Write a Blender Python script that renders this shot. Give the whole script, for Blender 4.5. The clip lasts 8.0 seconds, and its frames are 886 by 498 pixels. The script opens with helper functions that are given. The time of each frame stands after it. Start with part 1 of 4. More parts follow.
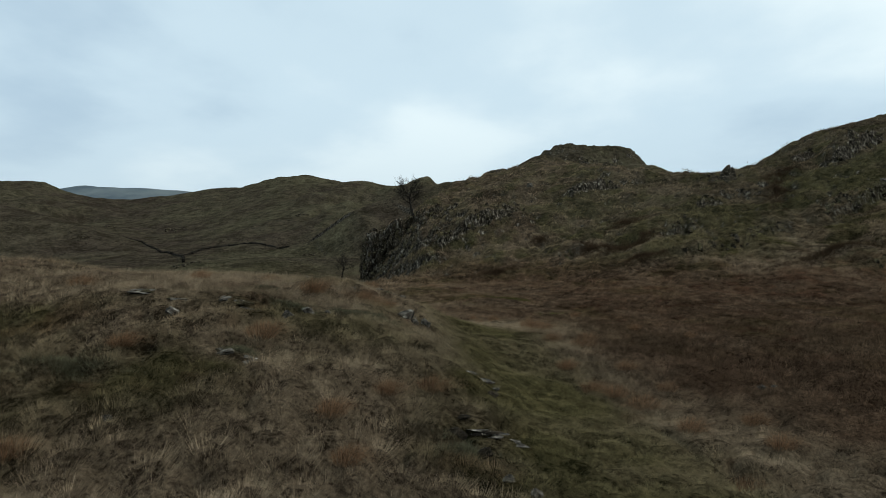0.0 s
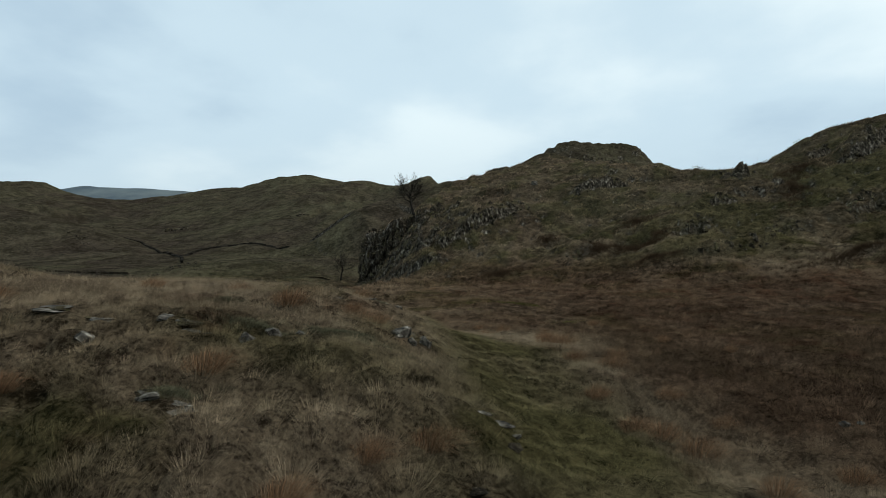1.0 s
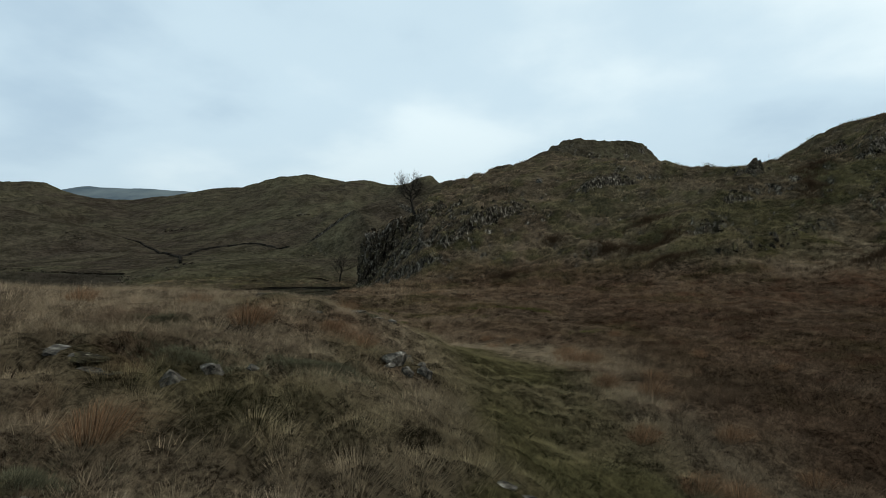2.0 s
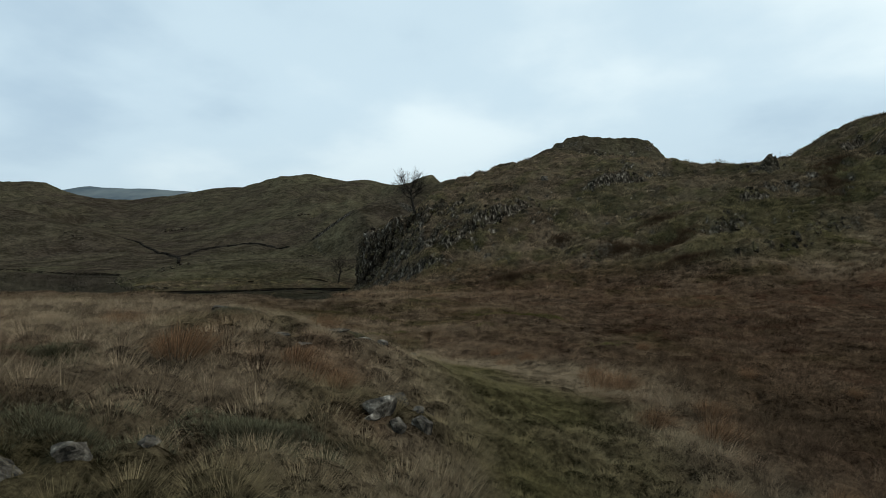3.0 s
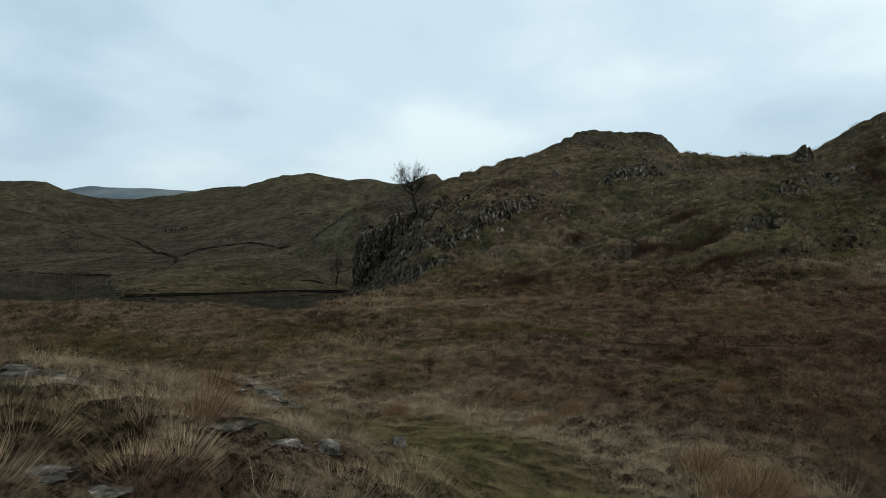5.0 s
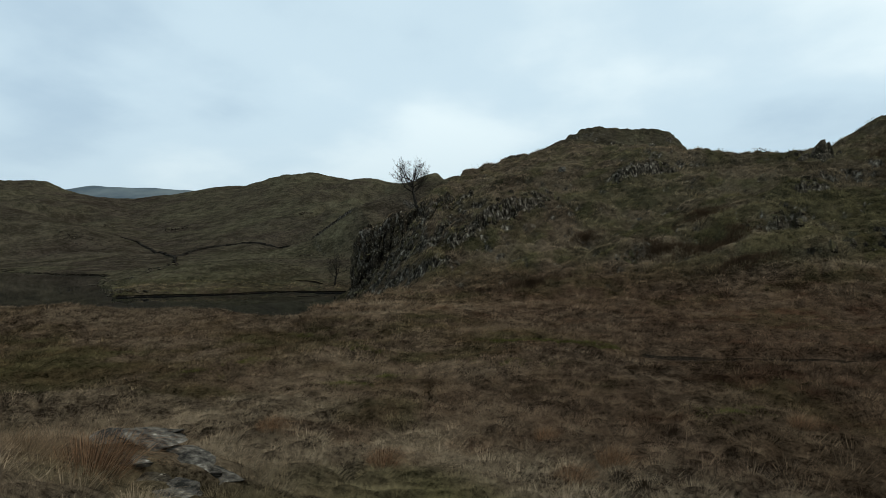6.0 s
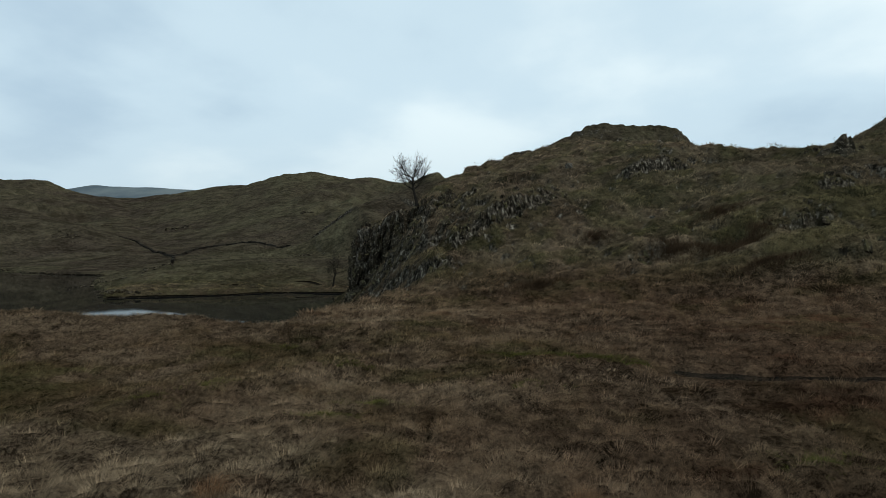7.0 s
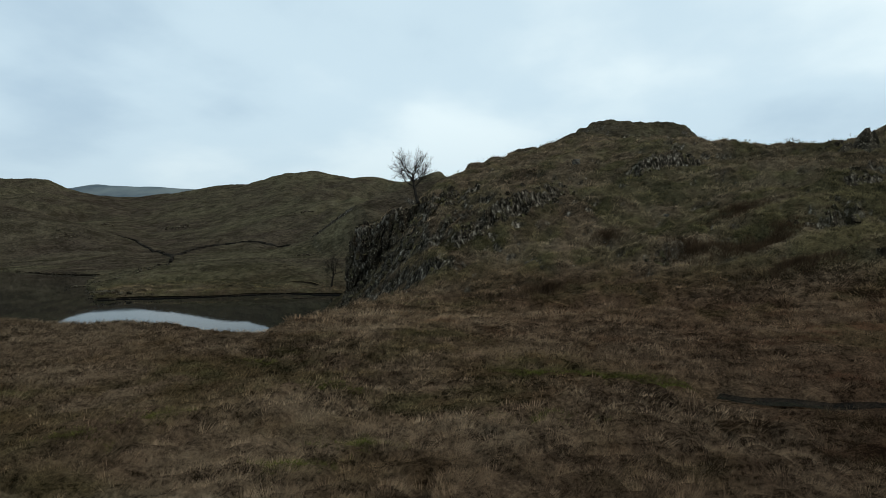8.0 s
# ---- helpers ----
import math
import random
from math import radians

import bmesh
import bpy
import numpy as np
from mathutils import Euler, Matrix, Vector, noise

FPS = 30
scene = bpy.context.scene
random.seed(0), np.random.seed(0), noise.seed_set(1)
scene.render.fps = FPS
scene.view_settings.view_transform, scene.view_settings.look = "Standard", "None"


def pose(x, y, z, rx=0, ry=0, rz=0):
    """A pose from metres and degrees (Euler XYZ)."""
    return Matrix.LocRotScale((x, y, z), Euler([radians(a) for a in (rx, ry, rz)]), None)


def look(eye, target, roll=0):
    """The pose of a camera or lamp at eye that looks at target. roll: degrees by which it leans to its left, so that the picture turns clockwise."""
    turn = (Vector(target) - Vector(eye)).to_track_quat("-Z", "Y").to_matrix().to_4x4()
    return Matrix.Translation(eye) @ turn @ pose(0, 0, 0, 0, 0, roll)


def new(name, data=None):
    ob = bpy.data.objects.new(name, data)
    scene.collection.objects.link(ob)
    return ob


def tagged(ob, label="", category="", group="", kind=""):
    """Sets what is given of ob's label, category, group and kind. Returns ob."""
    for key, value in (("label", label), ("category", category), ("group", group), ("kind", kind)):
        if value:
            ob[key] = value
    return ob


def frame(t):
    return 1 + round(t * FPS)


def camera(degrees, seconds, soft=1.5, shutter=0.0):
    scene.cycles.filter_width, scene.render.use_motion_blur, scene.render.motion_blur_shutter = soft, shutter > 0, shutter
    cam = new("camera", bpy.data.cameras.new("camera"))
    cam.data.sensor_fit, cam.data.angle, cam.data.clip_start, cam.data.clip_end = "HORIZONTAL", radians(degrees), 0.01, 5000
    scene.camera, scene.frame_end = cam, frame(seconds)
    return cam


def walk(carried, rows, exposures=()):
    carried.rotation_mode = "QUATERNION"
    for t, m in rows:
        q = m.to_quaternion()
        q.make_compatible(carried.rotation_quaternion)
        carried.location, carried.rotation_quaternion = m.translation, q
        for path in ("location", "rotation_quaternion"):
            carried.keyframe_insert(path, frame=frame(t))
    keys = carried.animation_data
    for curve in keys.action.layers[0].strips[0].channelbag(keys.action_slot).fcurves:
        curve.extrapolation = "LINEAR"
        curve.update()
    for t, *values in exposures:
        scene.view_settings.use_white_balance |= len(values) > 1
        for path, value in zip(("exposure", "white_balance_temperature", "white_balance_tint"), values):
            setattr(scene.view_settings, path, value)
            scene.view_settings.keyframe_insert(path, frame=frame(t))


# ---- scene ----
cam = camera(73.0, 8.0, soft=0.5)
PATH = [
    (0, (-0.007, 0.032, 4.945), (-0.048, 20.032, 4.936), 0.11),
    (1, (-0.059, 2.858, 5.007), (-0.145, 22.858, 4.994), 0.03),
    (2, (-0.112, 5.641, 5.054), (-0.245, 25.641, 5.035), -0.04),
    (3, (-0.166, 8.391, 5.091), (-0.346, 28.391, 5.065), -0.09),
    (4, (-0.221, 11.118, 5.116), (-0.451, 31.118, 5.081), -0.12),
    (5, (-0.277, 13.833, 5.135), (-0.557, 33.833, 5.090), -0.13),
    (6, (-0.334, 16.546, 5.146), (-0.666, 36.546, 5.089), -0.12),
    (7, (-0.392, 19.265, 5.154), (-0.777, 39.265, 5.084), -0.10),
    (8, (-0.451, 22.002, 5.160), (-0.891, 42.002, 5.075), -0.05),
]
walk(cam, [(t, look(eye, target, roll)) for t, eye, target, roll in PATH])

# ---- world, sun ----
WATER = -1.6
SUN_HEIGHT, SUN_AZIMUTH = 44.0, 92.0      # degrees; azimuth from +y towards +x


def sky():
    world = bpy.data.worlds.new("overcast_sky")
    scene.world = world
    world.use_nodes = True
    nt = world.node_tree
    n, link = nt.nodes, nt.links.new
    n.clear()
    out = n.new("ShaderNodeOutputWorld")
    clear = n.new("ShaderNodeTexSky")
    clear.sky_type = "NISHITA"
    clear.sun_disc = False
    clear.sun_elevation, clear.sun_rotation = radians(SUN_HEIGHT), radians(SUN_AZIMUTH)
    blue = n.new("ShaderNodeBackground")
    blue.inputs["Strength"].default_value = 0.09
    link(clear.outputs[0], blue.inputs["Color"])
    # cloud deck: the direction is laid on a plane overhead, so that the clouds close up to the horizon
    co = n.new("ShaderNodeTexCoord")
    sep = n.new("ShaderNodeSeparateXYZ")
    link(co.outputs["Generated"], sep.inputs[0])

    def m(op, a, b=None):
        k = n.new("ShaderNodeMath")
        k.operation = op
        for i, v in enumerate((a, b)):
            if v is None:
                continue
            if isinstance(v, (int, float)):
                k.inputs[i].default_value = v
            else:
                link(v, k.inputs[i])
        return k.outputs[0]
    up = m("ADD", m("MAXIMUM", sep.outputs[2], 0.0), 0.24)
    flat = n.new("ShaderNodeCombineXYZ")
    link(m("DIVIDE", sep.outputs[0], up), flat.inputs[0])
    link(m("DIVIDE", sep.outputs[1], up), flat.inputs[1])

    def clouds(scale, offset, detail, stretch):
        mp = n.new("ShaderNodeMapping")
        mp.inputs["Location"].default_value = offset
        mp.inputs["Rotation"].default_value = (0, 0, radians(24))
        mp.inputs["Scale"].default_value = stretch
        link(flat.outputs[0], mp.inputs["Vector"])
        t = n.new("ShaderNodeTexNoise")
        t.inputs["Scale"].default_value = scale
        t.inputs["Detail"].default_value = detail
        t.inputs["Roughness"].default_value = 0.5
        link(mp.outputs[0], t.inputs["Vector"])
        return t.outputs["Fac"]
    broad = clouds(0.62, (3.3, 1.8, 0), 2, (1, 0.8, 1))
    fine = clouds(1.3, (0.4, 5.2, 0), 6, (1.0, 0.9, 1))
    mixed = m("ADD", m("MULTIPLY", broad, 0.68), m("MULTIPLY", fine, 0.32))
    ramp = n.new("ShaderNodeValToRGB")
    ramp.color_ramp.interpolation = "EASE"
    e = ramp.color_ramp.elements
    e[0].position, e[0].color = 0.36, (0.47, 0.63, 0.76, 1)
    e[1].position, e[1].color = 0.57, (0.86, 1.0, 1.04, 1)
    k = e.new(0.46)
    k.color = (0.64, 0.81, 0.91, 1)
    link(mixed, ramp.inputs[0])
    deck = n.new("ShaderNodeBackground")
    deck.inputs["Strength"].default_value = 1.0
    low = n.new("ShaderNodeMapRange")
    low.interpolation_type = "SMOOTHSTEP"
    low.inputs["From Min"].default_value, low.inputs["From Max"].default_value = 0.02, 0.26
    low.inputs["To Min"].default_value, low.inputs["To Max"].default_value = 0.62, 0.0
    link(sep.outputs[2], low.inputs["Value"])
    grey = n.new("ShaderNodeMix")
    grey.data_type = "RGBA"
    link(low.outputs[0], grey.inputs[0])
    link(ramp.outputs[0], grey.inputs[6])
    grey.inputs[7].default_value = (0.54, 0.68, 0.77, 1)
    link(grey.outputs[2], deck.inputs["Color"])
    mix = n.new("ShaderNodeMixShader")
    mix.inputs[0].default_value = 0.94
    link(blue.outputs[0], mix.inputs[1])
    link(deck.outputs[0], mix.inputs[2])
    link(mix.outputs[0], out.inputs[0])


sky()
lamp = bpy.data.lights.new("sun", "SUN")
lamp.energy, lamp.angle, lamp.color = 1.5, radians(10), (1.0, 0.90, 0.78)
sun = new("sun", lamp)
_a, _h = radians(SUN_AZIMUTH), radians(SUN_HEIGHT)
sun.matrix_world = look((math.sin(_a) * math.cos(_h) * 300, math.cos(_a) * math.cos(_h) * 300, math.sin(_h) * 300), (0, 0, 0))


# ---- materials ----
class Nodes:
    """A node material under construction."""

    def __init__(self, name, rough=0.9, spec=0.2):
        self.mat = bpy.data.materials.new(name)
        self.mat.use_nodes = True
        self.nt = self.mat.node_tree
        self.n, self.link = self.nt.nodes, self.nt.links.new
        self.bsdf = self.n["Principled BSDF"]
        self.bsdf.inputs["Roughness"].default_value = rough
        self.bsdf.inputs["Specular IOR Level"].default_value = spec
        self.geo = self.n.new("ShaderNodeNewGeometry")

    def noise(self, scale, detail=4, rough=0.55, stretch=None, offset=(0, 0, 0), vec=None):
        t = self.n.new("ShaderNodeTexNoise")
        t.inputs["Scale"].default_value = scale
        t.inputs["Detail"].default_value = detail
        t.inputs["Roughness"].default_value = rough
        mp = self.n.new("ShaderNodeMapping")
        mp.inputs["Scale"].default_value = stretch or (1, 1, 1)
        mp.inputs["Location"].default_value = offset
        self.link(vec or self.geo.outputs["Position"], mp.inputs["Vector"])
        self.link(mp.outputs[0], t.inputs["Vector"])
        return t.outputs["Fac"]

    def ramp(self, fac, stops):
        r = self.n.new("ShaderNodeValToRGB")
        e = r.color_ramp.elements
        while len(e) < len(stops):
            e.new(0.5)
        for k, (p, c) in zip(e, stops):
            k.position = p
            k.color = (*c, 1) if len(c) == 3 else c
        self.link(fac, r.inputs[0])
        return r.outputs[0]

    def mix(self, fac, a, b, blend="MIX"):
        x = self.n.new("ShaderNodeMix")
        x.data_type, x.blend_type = "RGBA", blend
        for socket, v in ((x.inputs[0], fac), (x.inputs[6], a), (x.inputs[7], b)):
            if isinstance(v, (int, float)):
                socket.default_value = v
            elif isinstance(v, tuple):
                socket.default_value = (*v, 1)
            else:
                self.link(v, socket)
        return x.outputs[2]

    def math(self, op, a, b=0.0, clamp=False):
        k = self.n.new("ShaderNodeMath")
        k.operation, k.use_clamp = op, clamp
        for i, v in enumerate((a, b)):
            if isinstance(v, (int, float)):
                k.inputs[i].default_value = v
            else:
                self.link(v, k.inputs[i])
        return k.outputs[0]

    def attr(self, name):
        a = self.n.new("ShaderNodeAttribute")
        a.attribute_name = name
        return a

    def bump(self, height, strength, distance):
        b = self.n.new("ShaderNodeBump")
        b.inputs["Strength"].default_value = strength
        b.inputs["Distance"].default_value = distance
        self.link(height, b.inputs["Height"])
        self.link(b.outputs[0], self.bsdf.inputs["Normal"])

    def color(self, c):
        self.link(c, self.bsdf.inputs["Base Color"])
        return self.mat


# _D tones: dead blades, with the shade of gaps put into the colour
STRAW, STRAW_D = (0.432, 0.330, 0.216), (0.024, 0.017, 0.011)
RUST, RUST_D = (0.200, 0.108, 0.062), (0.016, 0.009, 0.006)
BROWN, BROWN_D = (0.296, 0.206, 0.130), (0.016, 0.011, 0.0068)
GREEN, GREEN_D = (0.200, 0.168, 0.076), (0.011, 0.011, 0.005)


def cover_color(k, fac):
    """Colour of the sward from the plant cover (r rust, g green, b brown, otherwise straw); fac 0..1 runs from the dark
    of dead blades and shaded gaps to bright blades.
    """
    a = k.attr("cover")
    s = k.n.new("ShaderNodeSeparateColor")
    k.link(a.outputs["Color"], s.inputs[0])
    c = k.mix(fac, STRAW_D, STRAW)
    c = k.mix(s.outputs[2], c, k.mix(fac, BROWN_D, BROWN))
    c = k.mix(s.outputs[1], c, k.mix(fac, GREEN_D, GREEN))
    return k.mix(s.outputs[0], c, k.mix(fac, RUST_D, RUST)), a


def ground_material():
    k = Nodes("moor_ground", 1.0, 0.0)
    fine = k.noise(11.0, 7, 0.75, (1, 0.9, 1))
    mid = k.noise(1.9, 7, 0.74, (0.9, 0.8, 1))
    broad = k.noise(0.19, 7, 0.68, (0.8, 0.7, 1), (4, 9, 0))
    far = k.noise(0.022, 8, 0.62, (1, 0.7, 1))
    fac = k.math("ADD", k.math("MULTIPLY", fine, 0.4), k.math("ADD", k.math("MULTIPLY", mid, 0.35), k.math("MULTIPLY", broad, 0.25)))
    # biased dark: shade between tussocks is part of this colour
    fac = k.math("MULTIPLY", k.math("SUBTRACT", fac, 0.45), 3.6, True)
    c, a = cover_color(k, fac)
    tint = k.n.new("ShaderNodeSeparateColor")
    k.link(a.outputs["Color"], tint.inputs[0])
    patch = k.math("ADD", k.math("MULTIPLY", tint.outputs[1], 0.9), k.math("MULTIPLY", k.math("SUBTRACT", far, 0.47), 2.4), True)
    grain = k.math("ADD", k.math("MULTIPLY", fac, 0.5), k.math("MULTIPLY", k.noise(0.12, 8, 0.72, (1, 0.6, 1), (2, 8, 1)), 0.7))
    grain = k.math("MULTIPLY", k.math("SUBTRACT", k.math("ADD", grain, k.math("MULTIPLY", k.math("SUBTRACT", k.noise(0.8, 8, 0.72, (1, 0.8, 1), (5, 1, 2)), 0.5), 0.7)), 0.34), 1.9, True)
    nz = k.n.new("ShaderNodeSeparateXYZ")
    k.link(k.geo.outputs["True Normal"], nz.inputs[0])
    steep = k.ramp(nz.outputs[2], [(0.46, (1, 1, 1)), (0.58, (0, 0, 0))])
    stone = k.ramp(k.noise(2.6, 8, 0.75, (1.4, 1.4, 0.6)), [(0.42, (0.010, 0.0085, 0.0065)), (0.51, (0.050, 0.043, 0.033)), (0.58, (0.15, 0.132, 0.104)), (0.65, (0.38, 0.345, 0.285))])
    hill = k.mix(patch, k.mix(grain, (0.020, 0.0158, 0.0115), (0.116, 0.093, 0.067)), k.mix(grain, (0.032, 0.029, 0.0175), (0.168, 0.150, 0.091)))
    c = k.mix(a.outputs["Alpha"], c, hill)
    place = k.n.new("ShaderNodeSeparateXYZ")
    k.link(k.geo.outputs["Position"], place.inputs[0])
    steep = k.math("MULTIPLY", steep, k.math("MULTIPLY", k.math("SUBTRACT", place.outputs[2], 0.6), 3.0, True))     # the low shore is earth, not rock
    c = k.mix(k.math("MULTIPLY", steep, k.math("MULTIPLY", a.outputs["Alpha"], 4.0, True)), c, stone)
    k.bump(k.math("ADD", k.math("MULTIPLY", fine, 0.25), k.math("ADD", mid, k.math("ADD", k.math("MULTIPLY", broad, 1.3), k.math("MULTIPLY", k.math("MULTIPLY", k.noise(0.045, 8, 0.62, (1, 0.8, 1), (1, 4, 7)), k.math("MULTIPLY", k.math("SUBTRACT", a.outputs["Alpha"], 0.7), 3.3, True)), 22.0)))), 1.0, 0.45)
    return k.color(c)


def grass_material():
    k = Nodes("moor_grass", 1.0, 0.0)
    a = k.attr("cover")
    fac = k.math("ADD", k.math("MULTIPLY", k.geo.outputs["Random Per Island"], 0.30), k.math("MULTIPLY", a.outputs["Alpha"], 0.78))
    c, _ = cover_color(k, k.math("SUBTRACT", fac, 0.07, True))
    return k.color(c)


def blade_material(name, dark, bright):
    k = Nodes(name, 1.0, 0.0)
    return k.color(k.mix(k.geo.outputs["Random Per Island"], dark, bright))


def rock_material(name="lichen_rock", mossy=1.0):
    k = Nodes(name, 0.95, 0.05)
    stain = k.noise(0.9, 7, 0.7)
    streak = k.noise(4.0, 7, 0.75, (1.8, 1.8, 0.45))
    fac = k.math("ADD", k.math("MULTIPLY", stain, 0.45), k.math("MULTIPLY", streak, 0.55))
    c = k.ramp(fac, [(0.42, (0.0075, 0.006, 0.0042)), (0.52, (0.032, 0.0255, 0.0175)), (0.61, (0.118, 0.098, 0.069)), (0.70, (0.24, 0.205, 0.150))])
    lichen = k.ramp(k.noise(4.6, 7, 0.8, (1.5, 1.5, 0.8), (3, 0, 5)), [(0.585, (0, 0, 0)), (0.635, (1, 1, 1))])
    c = k.mix(lichen, c, (0.48, 0.425, 0.325))
    moss = k.ramp(k.noise(1.1, 6, 0.65, None, (7, 3, 1)), [(0.47, (0, 0, 0)), (0.58, (1, 1, 1))])
    sep = k.n.new("ShaderNodeSeparateXYZ")
    k.link(k.geo.outputs["Normal"], sep.inputs[0])
    top = k.math("MULTIPLY", k.math("MULTIPLY", k.math("SUBTRACT", sep.outputs[2], 0.05), 2.0, True), mossy)
    c = k.mix(k.math("MULTIPLY", moss, top), c, k.mix(streak, (0.020, 0.018, 0.009), (0.135, 0.116, 0.056)))
    k.bump(k.noise(7.0, 9, 0.75), 1.0, 0.12)
    return k.color(c)


def pale_rock_material():
    k = Nodes("pale_rock", 0.95, 0.08)
    c = k.ramp(k.noise(6.0, 7, 0.7), [(0.40, (0.014, 0.013, 0.011)), (0.50, (0.064, 0.057, 0.046)), (0.60, (0.140, 0.127, 0.104)), (0.66, (0.38, 0.355, 0.30))])
    k.bump(k.noise(22.0, 7, 0.7), 0.7, 0.03)
    return k.color(c)


def water_material(name, ior):
    k = Nodes(name, 0.02, 0.5)
    k.bsdf.inputs["Base Color"].default_value = (0.006, 0.007, 0.007, 1)
    k.bsdf.inputs["IOR"].default_value = ior
    k.bump(k.noise(1.6, 3, 0.5, (0.5, 1.5, 1)), 0.012, 0.05)
    return k.mat


def bark_material():
    k = Nodes("dark_bark", 0.95, 0.0)
    return k.color(k.ramp(k.noise(9.0, 6, 0.6, (1, 1, 0.3)), [(0.35, (0.008, 0.007, 0.006)), (0.65, (0.034, 0.030, 0.025))]))


GROUND, GRASS, ROCK, PALE, TARN, BARK = (ground_material(), grass_material(), rock_material(), pale_rock_material(),
                                         water_material("tarn_water", 1.09), bark_material())
RUSTY = blade_material("rust_tussock", (0.030, 0.016, 0.009), (0.300, 0.176, 0.096))
RUSH = blade_material("dark_rushes", (0.018, 0.013, 0.008), (0.095, 0.060, 0.035))
HEATH = blade_material("grey_heather", (0.022, 0.021, 0.012), (0.150, 0.140, 0.086))
WALLSTONE = blade_material("wall_stone", (0.008, 0.007, 0.006), (0.040, 0.036, 0.029))
MOSS = blade_material("bog_moss", (0.022, 0.024, 0.006), (0.120, 0.122, 0.030))
PEAT = blade_material("dark_peat", (0.016, 0.013, 0.009), (0.040, 0.032, 0.023))
TURFLIP = blade_material("lip_turf", (0.060, 0.050, 0.028), (0.085, 0.071, 0.040))
rng = np.random.default_rng(7)

# ---- landform ----
_perm = np.random.default_rng(3).random((256, 256))


def vnoise(x, y):
    """Smooth value noise, about -1..1, one unit between its knots."""
    xi, yi = np.floor(x).astype(int), np.floor(y).astype(int)
    fx, fy = x - xi, y - yi
    fx, fy = fx * fx * fx * (fx * (fx * 6 - 15) + 10), fy * fy * fy * (fy * (fy * 6 - 15) + 10)
    a, b, c, d = (_perm[(xi + i) & 255, (yi + j) & 255] for i, j in ((0, 0), (1, 0), (0, 1), (1, 1)))
    return 2 * ((a * (1 - fx) + b * fx) * (1 - fy) + (c * (1 - fx) + d * fx) * fy) - 1


def fbm(x, y, size, octaves=4, gain=0.5):
    z, amp = 0.0, 1.0
    for i in range(octaves):
        z = z + amp * vnoise(x / size + 17.3 * i, y / size - 9.1 * i)
        size, amp = size / 2.03, amp * gain
    return z


def knot(ix, iy, salt):
    """Jittered place (0..1 in its cell), girth and a random number of the tussock in a cell."""
    return (_perm[(ix + salt) & 255, iy & 255], _perm[(iy + salt + 91) & 255, (ix + 37) & 255],
            0.72 + 0.5 * _perm[(ix + 11) & 255, (iy + salt + 53) & 255])


def domes(x, y, size, salt=0):
    """Rounded tussocks side by side, one in each cell: 1 on top, 0 in the gaps."""
    gx, gy = np.asarray(x) / size, np.asarray(y) / size
    ix, iy = np.floor(gx).astype(int), np.floor(gy).astype(int)
    best = np.full(np.shape(gx), 9.0)
    for i in (-1, 0, 1):
        for j in (-1, 0, 1):
            jx, jy, girth = knot(ix + i, iy + j, salt)
            best = np.minimum(best, np.hypot(gx - ix - i - jx, gy - iy - j - jy) / girth)
    return np.sqrt(np.maximum(0.0, 1 - (best / 0.8) ** 2))


def dome_places(size, salt, y0, y1):
    """The middles of the tussocks between two lines of the plan, and their girths in metres."""
    iy, ix = np.meshgrid(np.arange(int(y0 / size), int(y1 / size)), np.arange(-int((6 + 0.8 * y1) / size), int((6 + 0.8 * y1) / size)))
    ix, iy = ix.ravel(), iy.ravel()
    jx, jy, girth = knot(ix, iy, salt)
    x, y = (ix + jx) * size, (iy + jy) * size
    k = np.abs(x) < 5.0 + 0.78 * y
    return x[k], y[k], girth[k] * size


def step(a, b, v):
    t = np.clip((v - a) / (b - a), 0, 1)
    return t * t * (3 - 2 * t)


def smax(a, b, k):
    h = np.clip(0.5 + 0.5 * (a - b) / k, 0, 1)
    return b * (1 - h) + a * h + k * h * (1 - h)


def smin(a, b, k):
    return -smax(-a, -b, k)


def bump(x, y, cx, cy, rx, ry, turn=0.0):
    c, s = math.cos(radians(turn)), math.sin(radians(turn))
    u, v = (x - cx) * c + (y - cy) * s, -(x - cx) * s + (y - cy) * c
    return np.exp(-(u / rx) ** 2 - (v / ry) ** 2)


def to_line(x, y, pts):
    """Distance to a polyline in plan, and how far along it (0..1)."""
    best, along = np.full(np.shape(x), 1e9), np.zeros(np.shape(x))
    seg = len(pts) - 1
    for i in range(seg):
        (ax, ay), (bx, by) = pts[i][:2], pts[i + 1][:2]
        t = np.clip(((x - ax) * (bx - ax) + (y - ay) * (by - ay)) / ((bx - ax) ** 2 + (by - ay) ** 2), 0, 1)
        d = np.hypot(x - ax - t * (bx - ax), y - ay - t * (by - ay))
        near = d < best
        best, along = np.where(near, d, best), np.where(near, (i + t) / seg, along)
    return best, along


def spur(x, y, pts, slope, round_=3.0):
    """A ridge along a line with its crest's heights, falling off to both sides."""
    d, s = to_line(x, y, pts)
    crest = np.interp(s, np.linspace(0, 1, len(pts)), [p[2] for p in pts])
    return crest - slope * (np.sqrt(d * d + round_ * round_) - round_)


STREAM = [(5.9, 36.7), (6.6, 36.25), (7.4, 36.2), (8.2, 35.8), (9.2, 36.0), (10.2, 35.7), (11.2, 35.9), (12.4, 35.4)]
MOSS_RUN = [(1.6, 38.0), (3.2, 37.3), (5.4, 36.8)]
TURF = [(3.4, 3.0), (2.5, 9.0), (1.9, 14.0), (1.35, 17.5), (0.95, 20.0), (0.1, 22.6), (-0.9, 24.3)]
